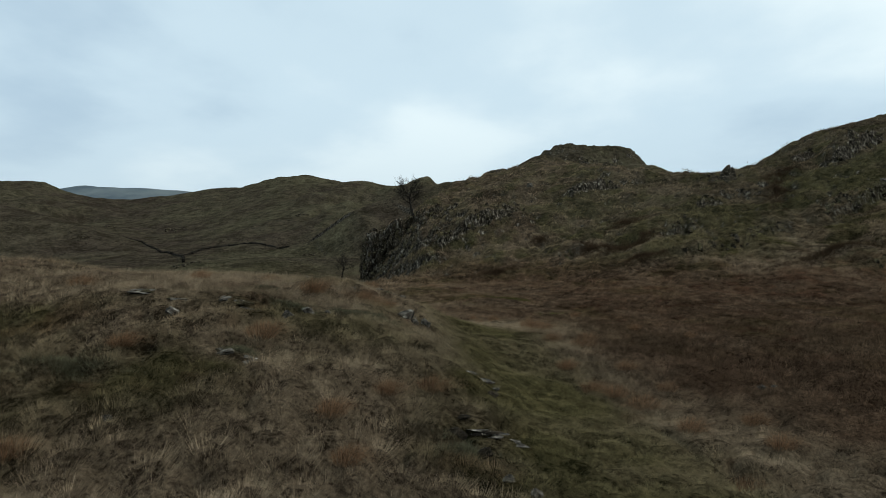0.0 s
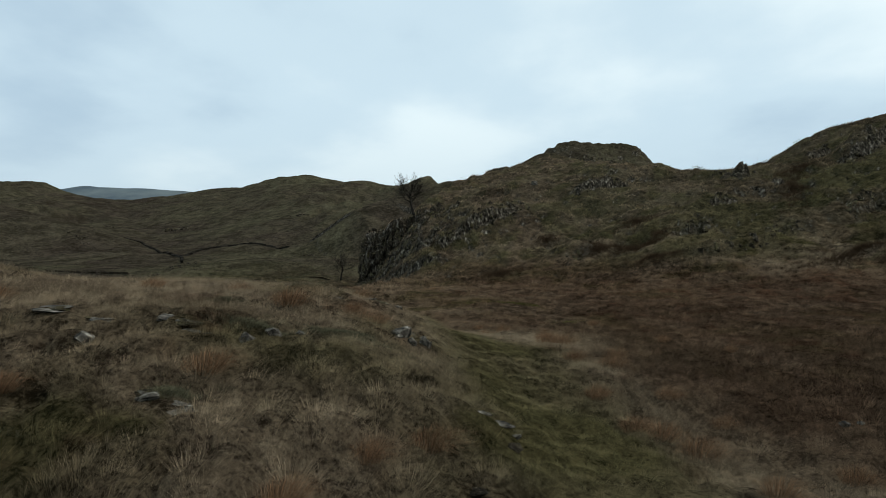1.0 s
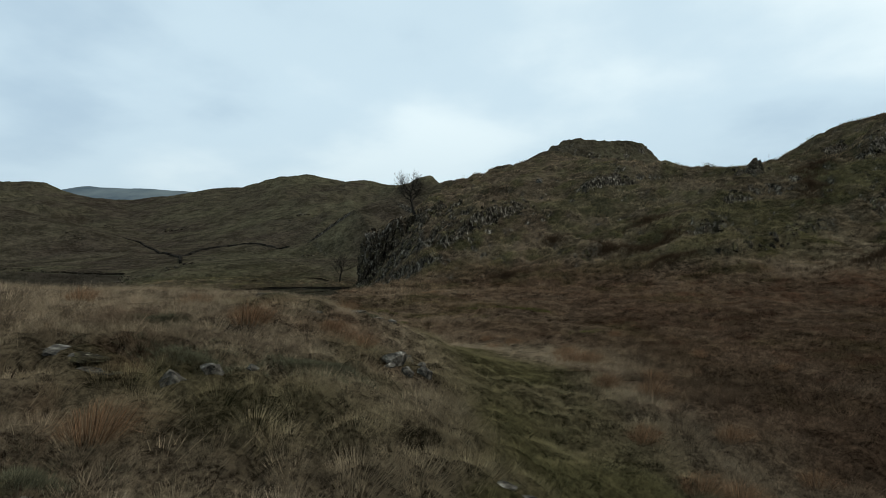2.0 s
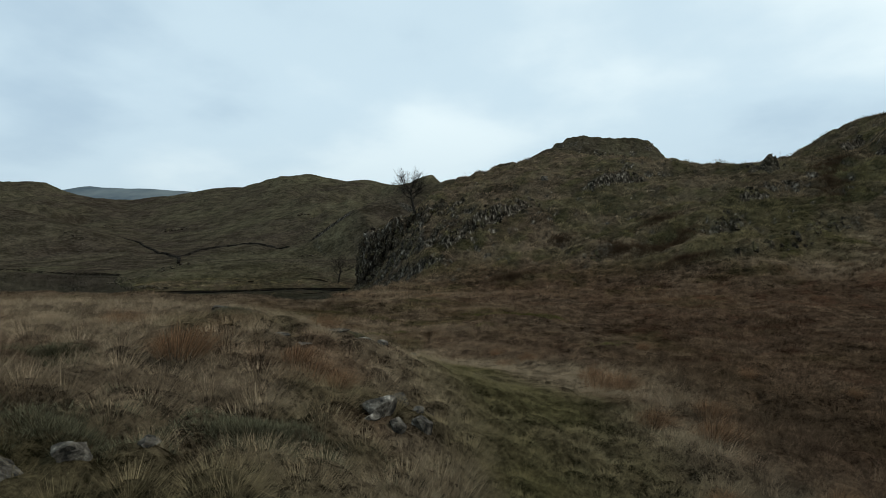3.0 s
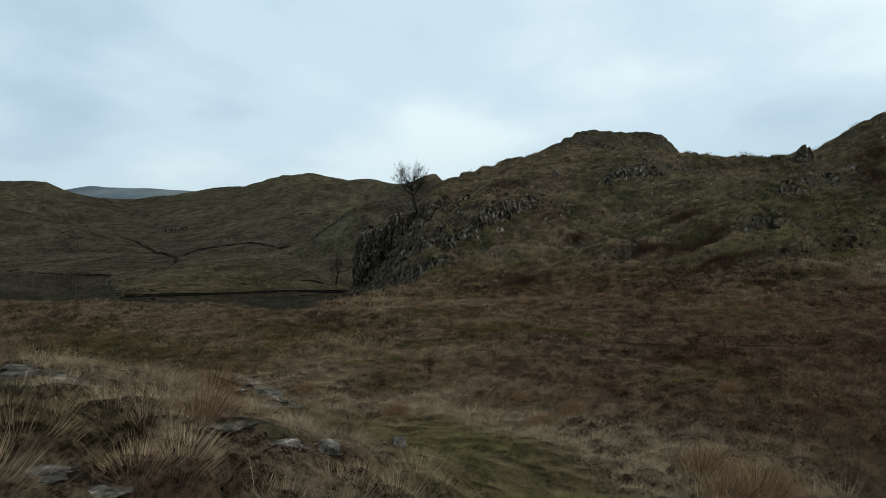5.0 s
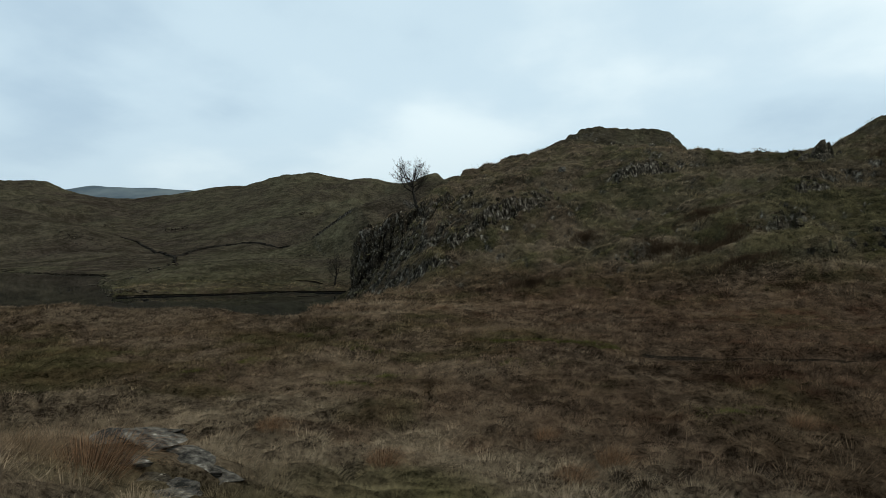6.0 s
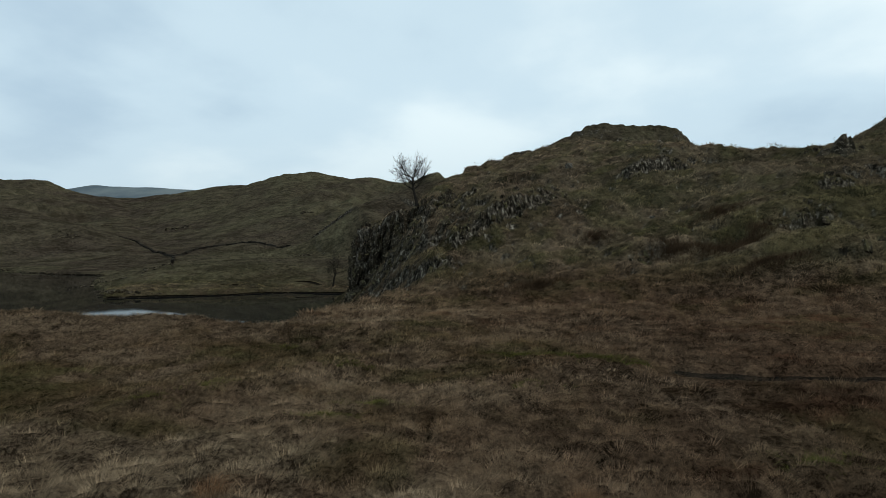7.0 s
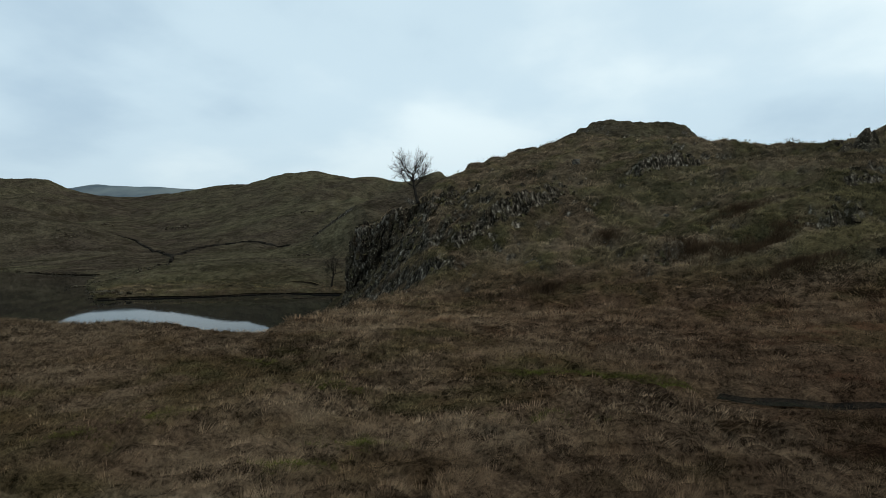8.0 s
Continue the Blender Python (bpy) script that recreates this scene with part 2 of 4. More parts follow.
PALE_RIM = [(-2.5, 25.6), (-1.8, 26.4), (-0.6, 26.3), (0.3, 25.7), (0.9, 24.8), (1.7, 24.0), (2.5, 22.5), (3.0, 20.6)]


def knoll(x, y):
    side = x + 0.16 * np.maximum(0, 15.5 - y)
    crest = np.interp(side, [-40, -15, -11.6, -7.4, -3.7, -2.6, -1.3, 0.3, 1.6, 3.0, 6.0], [5.3, 4.35, 4.2, 3.85, 3.78, 3.55, 3.25, 2.65, 2.25, 2.0, 1.6])
    line = np.interp(x, [-40, -15, -7.4, -3.7, -1.2, 2.5], [22, 19, 17.8, 17.6, 17, 18.5])
    d = y - line
    z = (crest - 1.6) * np.where(d < -4, np.exp(-((d + 4) / 7.0) ** 2), np.where(d < 0.8, 1.0, np.exp(-((d - 0.8) / 5.4) ** 2)))
    return z + 0.30 * bump(x, y, -5.8, 11.8, 2.0, 1.6) + 0.34 * bump(x, y, -3.6, 22.9, 1.4, 1.1) - 0.18 * bump(x, y, -2.6, 14.6, 1.6, 1.0) \
        + 0.12 * bump(x, y, -1.3, 15.2, 1.2, 1.2) - 0.22 * bump(x, y, -1.1, 16.8, 0.9, 0.8) - 0.45 * bump(x, y, 2.6, 13.4, 2.6, 3.6) - 0.22 * bump(x, y, -3.5, 10.8, 1.4, 1.2)


OUTCROPS = [  # place in plan, half length, turn, height of the rock step
    (2.6, 69.6, 2.8, 30, 1.1), (6.0, 72.0, 2.6, 40, 0.9), (-1.2, 70.0, 1.5, 34, 0.9), (-3.2, 72.4, 1.7, 44, 1.0), (-5.6, 68.6, 1.6, -28, 0.9), (-2.6, 65.4, 1.9, -8, 0.8), (8.8, 74.8, 1.8, 34, 0.6), (-2.6, 77.6, 2.2, 20, 1.7), (0.2, 75.4, 1.6, 30, 1.2), (-6.6, 73.6, 2.6, 25, 1.0),
    (20.2, 80.8, 3.2, 18, 1.6), (24.0, 60.6, 1.3, 5, 0.9), (21.2, 60.4, 1.1, 10, 0.7), (13.0, 60.4, 1.4, 15, 0.7),
    (29.6, 66.9, 1.8, 12, 0.8), (22.0, 53.2, 1.0, 0, 0.6), (26.2, 53.6, 2.6, 8, 0.9), (31.0, 57.0, 2.4, 5, 0.8),
    (4.3, 101.0, 1.8, 20, 0.5), (9.4, 107.5, 1.6, 20, 0.9), (30.0, 121.5, 4.0, 0, 0.8), (39.8, 127.0, 2.0, 60, 0.5),
    (40.0, 58.5, 3.0, 12, 1.0), (46.0, 60.0, 3.2, 15, 1.2), (50.0, 74.0, 2.4, 20, 1.8), (54.0, 77.0, 3.2, 25, 1.9), (47.5, 79.5, 2.4, 30, 1.5),
    (57.5, 69.0, 3.2, 12, 1.7), (33.2, 44.4, 1.2, 10, 0.8), (33.5, 76.6, 1.5, 5, 0.35), (52.5, 66.5, 2.2, 10, 1.1),
]


def bog_edge(x):
    return 44.0 + 5.0 * np.maximum(0, x + 8.0) - 0.06 * np.minimum(0, x + 12) + 0.8 * vnoise(x / 3.0, x * 0 + 4.5)


def massif(x, y):
    slope = 0.19 * (x - 13) + np.interp(y, [30, 40, 47, 53, 58, 61, 67, 70, 75, 80, 85, 101, 112, 150],
                                        [-5, -1.5, 0.6, 2.3, 3.3, 4.4, 6.3, 7.3, 9.3, 11.0, 13.0, 18.4, 21, 32])
    slope = slope + 1.6 * bump(x, y, 2.5, 73.0, 6, 4, 30) - 0.85 * np.maximum(0, -2.5 - x)
    top = np.interp(x, [-12, -4, 4.3, 10, 18, 30, 38, 43, 46.5, 49, 52, 58, 66, 75, 140],
                    [8, 12.3, 16.4, 17.7, 19.0, 16.5, 15.5, 15.4, 15.9, 16.9, 18.7, 22.4, 25.0, 25.8, 34])
    top = top + 4.2 * step(98, 122, y) * step(8, 20, x) * (1 - step(41, 52, x))
    back = np.interp(x, [-12, -2, 4, 10, 24, 36, 46, 53, 60, 120], [86, 92, 104, 114, 138, 137, 130, 100, 93, 110])
    z = smin(slope, top, 1.6) - 0.4 * np.maximum(0, y - back)
    # the flat-topped summit
    dx, dy = (x - 32.8) / 12.5, (y - 131.0) / 8.0
    r = np.sqrt(np.abs(dx) ** 2.4 + dy * dy)
    z = z + 5.6 * (1 - step(0.35, 1.3, r))
    z = z + 0.7 * bump(x, y, 39.0, 127.5, 4.0, 6) + 1.5 * bump(x, y, 43.5, 121, 5, 8)
    # ledges and hollows along the slope
    z = z + (0.38 * fbm(x, y, 9.0, 4) + 0.3 * fbm(x + 0.6 * y, y, 4.0, 3)) * step(0.5, 5, slope - 1.0)
    shoulder = bump(x, y, -3.0, 74.5, 8.0, 6.5, 20)
    z = z + shoulder * (1.1 * (0.45 - np.abs(fbm(x - 0.5 * y, y, 2.8, 3))) + 0.4)
    z = z - 0.8 * bump(x, y, 18.5, 60.4, 4.0, 1.4, 10) - 1.3 * bump(x, y, 27, 83, 9, 5)
    z = z + 0.7 * bump(x, y, 5.5, 57.0, 5.0, 4.0)
    # terraces worn along the slope
    z = z + 0.17 * np.sin(2 * np.pi * z / 1.25 + 2.6 * fbm(x, y, 7.0, 3)) * step(-0.3, 0.5, fbm(x - 13, y + 5, 11.0, 2)) * step(3.0, 6.0, z)
    for cx, cy, size, turn, rise in OUTCROPS:
        c, sn = math.cos(radians(turn)), math.sin(radians(turn))
        u, v = (x - cx) * c + (y - cy) * sn, -(x - cx) * sn + (y - cy) * c
        z = z + rise * np.exp(-(u / (size * 1.25)) ** 4) * step(-0.35, 0.25, v) * np.exp(-(np.maximum(0, v) / 3.5) ** 2)
    return z


def crag(x, y):
    """Rock wall at the end of the massif, its foot at the water."""
    top = 8.9 + 0.50 * np.minimum(0.5, x + 4.7) + 0.6 * vnoise(x / 1.7, y / 1.7)
    inside = step(-11.2, -10.4, x + 0.5 * vnoise(y / 1.3, x / 3)) * (1 - step(-3.5, -1.0, x))
    face = step(80.2, 81.2, y + 0.7 * vnoise(x / 1.2, y / 3) - 0.12 * (x + 5)) * (1 - step(86, 91, y))
    return -6 + (top + 6) * inside * face


VALLEY = [(-125, 282, 1.8), (-160, 340, 3.4), (-200, 410, 9), (-262, 500, 24), (-345, 645, 54)]
FAR_SPURS = [  # crest lines that come down from the rim
    [(-150, 645, 82), (-172, 560, 61), (-187, 490, 43), (-176, 430, 27)], [(-88, 640, 75), (-104, 560, 58), (-122, 480, 37), (-116, 425, 24)],
    [(-250, 645, 73), (-262, 570, 53), (-246, 500, 35)], [(-330, 640, 55), (-302, 560, 42)], [(-445, 640, 74), (-415, 560, 55), (-360, 480, 38), (-300, 420, 25)],
    [(-20, 640, 62), (-40, 560, 54), (-62, 470, 38), (-70, 410, 24)]]
RIM_X = [-1000, -480, -434, -414, -359, -283, -260, -251, -244, -218, -182, -129, -99, -70, -28, 65, 600]
RIM_Z = [110, 78.6, 76.6, 65.0, 60.0, 67.0, 73.2, 73.2, 66.5, 73, 83, 79.6, 76, 73, 67.5, 72, 95]


def gullies(x, y):
    return np.abs(fbm(x + 40, y * 0.4, 70.0, 4, 0.45))


def shore_y(x):
    return np.interp(x, [-900, -330, -177, -133, -113, -79, -75, -47, -26, -20, -8, 60], [450, 262, 214, 194, 177, 157, 142, 98, 107, 108, 110, 116])


def far_land(x, y):
    shore = shore_y(x)
    d = y - shore + 1.8 * fbm(x, y, 9.0, 4)
    bank = WATER - 0.0038 * y + 0.4 * step(-0.6, 0.6, d) - 1.5 * step(0, -30, d) - 0.6 * (d < 0)
    z = bank + 0.018 * np.clip(d, 0, 400) + 0.25 * fbm(x, y, 12, 4) * step(0, 10, d)
    z = z + 2.3 * step(0, 26, d) * step(-80, -60, x)
    rim = np.interp(x / np.clip(y / 650.0, 0.5, 1.2), RIM_X, RIM_Z)
    rim = rim + 1.5 * fbm(x, 0 * x + 3.7, 17.0, 3)
    near = 215 + 0.08 * np.abs(x + 150)
    s = np.clip((y - near) / (650 - near), 0, 1.0)
    hill = (rim - 6) * (0.34 * s + 0.66 * s ** 1.9) - 0.2 * np.maximum(0, y - 660)
    swell = 12.0 * fbm(x + 0.2 * y, y * 0.8, 110.0, 5, 0.40) - 17.0 * gullies(x, y) + 6.0
    hill = hill + swell * step(0.18, 0.5, s) * (1 - step(0.86, 1.0, s))
    z = z + np.maximum(hill, -40)
    worn = step(225, 320, y) * (1 - step(600, 645, y))
    crease = 4.0 * fbm(x, y, 40.0, 4, 0.5) * worn
    z = z + 9.0 * (0.3 - np.abs(fbm(x - 0.3 * y, y * 0.55, 62.0, 5, 0.48))) * worn
    for line in FAR_SPURS:
        z = smax(z, spur(x, y, line, 0.36, 9) + crease, 5.0)
    dv, sv = to_line(x, y, VALLEY)
    vz = np.interp(sv, np.linspace(0, 1, len(VALLEY)), [p[2] for p in VALLEY])
    z = smin(z, vz + 0.16 * dv + 0.0009 * dv * dv, 5.0)
    z = smax(z, spur(x, y, [(60, 240, 36), (0, 226, 29), (-22, 212, 21), (-30, 202, 16.5), (-43, 197, 6.6), (-50, 193.5, 3.2), (-62, 190, 0.4)], 0.42, 6), 3.0)
    z = smax(z, spur(x, y, [(-480, 380, 62), (-330, 340, 42), (-234, 318, 26), (-194, 310, 17.0), (-166, 304, 9.0), (-146, 298, 1.5)], 0.26, 10), 3.0)
    return z


RISE = 0.0038       # the whole land climbs gently away from the start


def bare_height(x, y):
    floor = 1.6 + 0.10 * fbm(x, y, 6.0, 3) - 4.5 * step(0, 6.5, y - bog_edge(x))
    floor = floor + 0.46 * step(38, 43.5, y) * (1 - step(-12, -6.5, x)) + 0.10 * step(38, 43.5, y) * (1 - step(-19, -14, x))
    d, _ = to_line(x, y, STREAM)
    floor = floor - 0.50 * np.exp(-((d + 0.12 * fbm(x, y, 0.7, 2)) / 0.5) ** 4)
    floor = floor - 0.15 * np.exp(-(to_line(x, y + 1.2, STREAM)[0] / 1.0) ** 4)
    z = floor + knoll(x, y)
    m = smax(massif(x, y), crag(x, y), 0.3)
    z = smax(z, m, 1.2)
    far = np.where(y > 88, far_land(x, y), -5.0)
    z = np.where(y > 88, np.maximum(z, far), z)
    swell = 0.10 * fbm(x + 31, y, 2.6, 3) + 0.4 * step(48, 58, y) * (0.5 - np.abs(fbm(x, y * 1.3, 2.8, 3)))
    return z + RISE * y + swell * (z + RISE * y > WATER) * (1 - 0.85 * np.exp(-(d / 0.9) ** 4))


NEAR_SIZE, HILL_SIZE = 0.46, 1.05      # width of a tussock on the moor and on the hill


def tuft_rise(x, y):
    """How far the tussocks stand above the gaps between them."""
    turf = np.exp(-(to_line(x, y, TURF)[0] / 1.7) ** 4)
    wet = np.exp(-(to_line(x, y, STREAM)[0] / 0.9) ** 4)
    return (0.27 + 0.09 * fbm(x - 7, y + 3, 4.0, 2)) * (1 - 0.35 * turf) * (1 - 0.9 * wet) * (1 - step(46, 54, y)), 0.46 * step(46, 54, y) * (1 - 0.5 * step(88, 100, y)) * (1 - step(180, 260, y))


def height(x, y):
    z = bare_height(x, y)
    near, hill = tuft_rise(x, y)
    return z + (near * (domes(x, y, NEAR_SIZE) - 0.5) + hill * (domes(x, y * 0.8, HILL_SIZE, 5) - 0.5)) * (z > WATER)


def cover(x, y, z):
    """Plant cover: weights of rust, green, brown and bare rock."""
    n1, n2, n3 = fbm(x, y, 7.0, 4), fbm(x + 50, y + 9, 2.2, 3), fbm(x - 30, y + 70, 1.0, 3)
    bog = step(1.0, 4.0, x - np.interp(y, [0, 8, 14, 18, 24, 30, 34], [7, 5.0, 3.0, 2.0, 1.8, -6, -40])) * (1 - step(2.2, 4.5, z + 0.5 * n1))
    onslope = step(46, 56, y)
    brown = np.clip(bog * (0.8 + 0.35 * n2 + 0.2 * step(3, 9, x)) + onslope * (0.45 + 0.5 * n1) + 0.25 * n2, 0, 1)
    turf = np.exp(-(to_line(x, y, TURF)[0] / 1.8) ** 4)
    green = np.clip(1.1 * turf * (0.92 + 0.25 * n2) + 0.5 * step(0.25, 0.7, n2 + 0.4 * n1) + onslope * np.clip(0.16 - 0.8 * n1 + 0.35 * n2, 0, 0.8)
                    + 0.9 * np.exp(-(to_line(x, y, MOSS_RUN)[0] / 0.6) ** 2) + 0.25 * onslope * step(22, 38, x) + 0.6 * bump(x, y, -3.0, 12.4, 2.0, 1.0), 0, 1)
    green = np.clip(green * (1 - 0.4 * bog * (1 - step(0.0, 0.5, n1))) + 0.22 * bog * step(0.05, 0.55, n1 + 0.3 * n2), 0, 1)
    green = np.clip(green + 0.42 * (1 - step(11, 15, y)) * step(-0.45, 0.35, n1 + 0.6 * n2) * (1 - step(2, 4, x)), 0, 1)
    green = np.clip(green + 0.55 * step(3.5, 6, x) * (1 - step(13, 18, y)) * step(-0.2, 0.3, n1 + 0.5 * n2), 0, 1)
    rim = np.exp(-(to_line(x, y, PALE_RIM)[0] / 0.85) ** 2)
    wide = step(26, 31, y) * (1 - step(41, 50, y)) * (1 - step(3, 9, x))
    green = np.clip(green + wide * np.clip(0.16 + 0.12 * n1 + 0.35 * n2 + 0.35 * n3, 0, 0.5), 0, 1)
    brown = np.clip(brown * (1 - 0.15 * wide) + 0.2 * wide, 0, 1)
    brown, green = brown * (1 - rim), green * (1 - rim)
    rust = np.clip(step(0.4, 0.9, n3 + 0.5 * n2) * (0.45 - 0.35 * onslope) + 0.46 * bog * (0.25 + 0.75 * step(-3, 4, x)), 0, 1) * (1 - turf) * (1 - 0.3 * wide)
    hill = step(50, 75, y) * (0.45 + 0.55 * step(85, 140, y))
    away = step(110, 160, y)
    wet = np.clip(step(0.15, 0.75, gullies(x, y) + 0.25 * fbm(x, y, 30.0, 4)) + 0.35 * step(0.1, 0.6, fbm(x - 90, y * 0.5, 130.0, 3)) + 0.7 * step(120, 190, -x) * (1 - step(340, 430, y)) + 1.0 * np.exp(-(to_line(x, y, VALLEY)[0] / 26.0) ** 2) + 0.25 * step(200, 320, -x), 0, 1)
    green = green * (1 - away) + away * (1 - 0.85 * wet) * (0.85 + 0.25 * n1)
    green = np.clip(green + 0.6 * bump(x, y, -42, 124, 34, 26), 0, 1)
    return np.stack([rust, green, brown, hill], -1)


def part(name, bm, material, parent=None, label=""):
    """Link a bmesh as one mesh object."""
    me = bpy.data.meshes.new(name)
    bm.to_mesh(me)
    bm.free()
    if material:
        me.materials.append(material)
    ob = new(name, me)
    ob.parent = parent
    if label:
        tagged(ob, label)
    return ob


def mesh_from(name, verts, faces, material, smooth=True):
    """verts (n,3), faces (m,k) as arrays."""
    me = bpy.data.meshes.new(name)
    k = faces.shape[1]
    me.vertices.add(len(verts))
    me.vertices.foreach_set("co", verts.astype(np.float32).ravel())
    me.loops.add(faces.size)
    me.loops.foreach_set("vertex_index", faces.astype(np.int32).ravel())
    me.polygons.add(len(faces))
    me.polygons.foreach_set("loop_start", np.arange(0, faces.size, k, dtype=np.int32))
    me.polygons.foreach_set("use_smooth", np.full(len(faces), smooth))
    me.update(calc_edges=True)
    me.materials.append(material)
    return me


def put_cover(me, c):
    a = me.attributes.new("cover", "FLOAT_COLOR", "POINT")
    a.data.foreach_set("color", np.clip(c, 0, 1).astype(np.float32).ravel())


RELIEF = {}             # rows of the ground sheet, for setting things down on it


def build_ground():
    ys = [-60.0]
    while ys[-1] < 4200:
        y = ys[-1]
        d = 2.0 if y < -4 else 0.3 if y < 3 else 0.115 if y < 44 else 0.115 + 0.0042 * (y - 44) if y < 130 else 0.48 * (y / 130) ** 1.35 if y < 670 else 0.2 * (y - 650)
        ys.append(y + d)
    ys = np.array(ys)
    # columns close together in the middle, wide apart out to the sides
    inner = np.linspace(-1, 1, 681)
    us = np.concatenate([np.linspace(-2.2, -1.05, 16), inner, np.linspace(1.05, 2.2, 16)])
    half = np.where(ys < 0, 5.5 - ys * 0.3, 5.5 + 0.775 * ys)
    X, Y = us[None, :] * half[:, None], np.repeat(ys[:, None], len(us), 1)
    X = X + np.sign(us)[None, :] * np.maximum(0, np.abs(us) - 1)[None, :] * 22.0
    Z = height(X, Y)
    RELIEF.update(y=ys, x=X, z=Z)
    r, c = X.shape
    i = (np.arange(r - 1)[:, None] * c + np.arange(c - 1)[None, :]).ravel()
    me = mesh_from("ground", np.stack([X, Y, Z], -1).reshape(-1, 3), np.stack([i, i + 1, i + c + 1, i + c], -1), GROUND)
    put_cover(me, cover(X, Y, Z).reshape(-1, 4))
    tagged(new("ground", me), "rough moorland ground of straw grass, bog and hill slopes", "ground", kind="structure")


build_ground()


def backdrop_fell():
    """The long fell beyond the valley's head, with haze blue put into its colour."""
    k = Nodes("hazed_fell", 1.0, 0.0)
    # blue-grey base colour stands in for aerial haze over the moorland
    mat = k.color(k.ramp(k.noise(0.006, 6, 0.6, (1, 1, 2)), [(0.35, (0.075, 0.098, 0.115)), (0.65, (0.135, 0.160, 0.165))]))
    bm = bmesh.new()
    rows = []
    for i in range(121):
        x = -2600 + 3000 * i / 120
        crest = np.interp(x, [-2600, -1900, -1660, -1560, -1480, -1304, -1140, -1000, -600, 400], [120, 190, 232, 247, 256, 250, 239, 226, 190, 150])
        crest += 2.0 * float(fbm(np.array([x]), np.array([3.0]), 160.0, 4)[0])
        rows.append([bm.verts.new((x, 2050 + 450 * t, (crest + 9) * (1 - max(0.0, 1 - t) ** 1.8) - 40 * (1 - t) - 60 * max(0, t - 1) + 5 * vnoise(np.array([x / 90]), np.array([t * 6]))[0])) for t in np.linspace(0, 1.3, 14)])
    for a, b in zip(rows, rows[1:]):
        for j in range(13):
            bm.faces.new((a[j], b[j], b[j + 1], a[j + 1]))
    for f in bm.faces:
        f.smooth = True
    tagged(part("backdrop", bm, mat), "long flat-topped fell far beyond the valley, haze blue put into its colour", "hill", kind="structure")


backdrop_fell()


def water_sheet(name, outline, z, label):
    bm = bmesh.new()
    bm.faces.new([bm.verts.new((x, y, z)) for x, y in outline])
    ob = part(name, bm, TARN)
    return tagged(ob, label, "water", kind="structure")


water_sheet("water", [(-700, 40), (20, 40), (20, 128), (-60, 215), (-700, 460)], WATER, "dark still upland tarn reflecting the pale sky")


def stream_sheet():
    """A narrow ribbon of standing water in the bog's runnel."""
    bm = bmesh.new()
    rows = []
    for i in range(41):
        t = i / 40 * (len(STREAM) - 1)
        k = min(int(t), len(STREAM) - 2)
        a, b = Vector(STREAM[k]), Vector(STREAM[k + 1])
        p = a.lerp(b, t - k)
        n = Vector((-(b - a).y, (b - a).x)).normalized() * (0.34 + 0.16 * vnoise(np.array([i / 4.0]), np.array([2.5]))[0])
        rows.append([bm.verts.new((p.x + e * n.x, p.y + e * n.y, 1.50)) for e in (-1, 1)])
    for (a, b), (c, d) in zip(rows, rows[1:]):
        bm.faces.new((a, c, d, b))
    tagged(part("stream", bm, water_material("runnel_water", 1.33)), "narrow dark runnel of water through the bog", "stream", kind="structure")


stream_sheet()


# ---- rocks ----
def hull_mesh(name, material, seed, points=15, box=(1, 1, 1), worn=0.15):
    """An angular block: the hull of points near the corners and faces of a box one metre across."""
    r = random.Random(seed)
    bm = bmesh.new()
    for i in range(points):
        if i < 8:
            p = [(1 if i >> a & 1 else -1) * r.uniform(0.70, 1.0) for a in range(3)]
        else:
            p = [r.uniform(-1, 1) for a in range(3)]
            a = r.randrange(3)
            p[a] = math.copysign(r.uniform(0.9, 1.0 + worn), p[a])
        bm.verts.new([0.5 * v * b for v, b in zip(p, box)])
    res = bmesh.ops.convex_hull(bm, input=bm.verts)
    bmesh.ops.delete(bm, geom=list({v for v in res["geom_interior"] if isinstance(v, bmesh.types.BMVert)}), context="VERTS")
    me = bpy.data.meshes.new(name)
    bm.to_mesh(me)
    bm.free()
    me.materials.append(material)
    return me


SLABS = [hull_mesh("slab", ROCK, i, 12, (1, 0.6, 1), 0.08) for i in range(12)]
GREYS = [hull_mesh("stone", ROCK, 60 + i, 18, (1, 0.8, 0.7)) for i in range(6)]


def natural_rock(name, material, seed):
    """A weathered stone: a ball cut by flat cleavage faces, then roughened."""
    r = random.Random(seed)
    bm = bmesh.new()
    bmesh.ops.create_icosphere(bm, subdivisions=4, radius=0.62)
    cuts = [(Vector((r.gauss(0, 1), r.gauss(0, 1), r.gauss(0.1, 0.8))).normalized(), r.uniform(0.26, 0.46)) for _ in range(11)]
    for v in bm.verts:
        for n, d in cuts:
            over = v.co.dot(n) - d
            if over > 0:
                v.co -= n * over
        p = v.co * 3.2 + Vector((seed * 7.1, 0, 0))
        v.co += v.co.normalized() * (0.045 * noise.noise(p) + 0.03 * noise.noise(p * 2.7) + 0.018 * noise.noise(p * 6.5))
    me = bpy.data.meshes.new(name)
    bm.to_mesh(me)
    bm.free()
    me.materials.append(material)
    return me


PALES = [natural_rock("stone", PALE, 40 + i) for i in range(6)]
DARKS = [natural_rock("stone", ROCK, 50 + i) for i in range(6)]


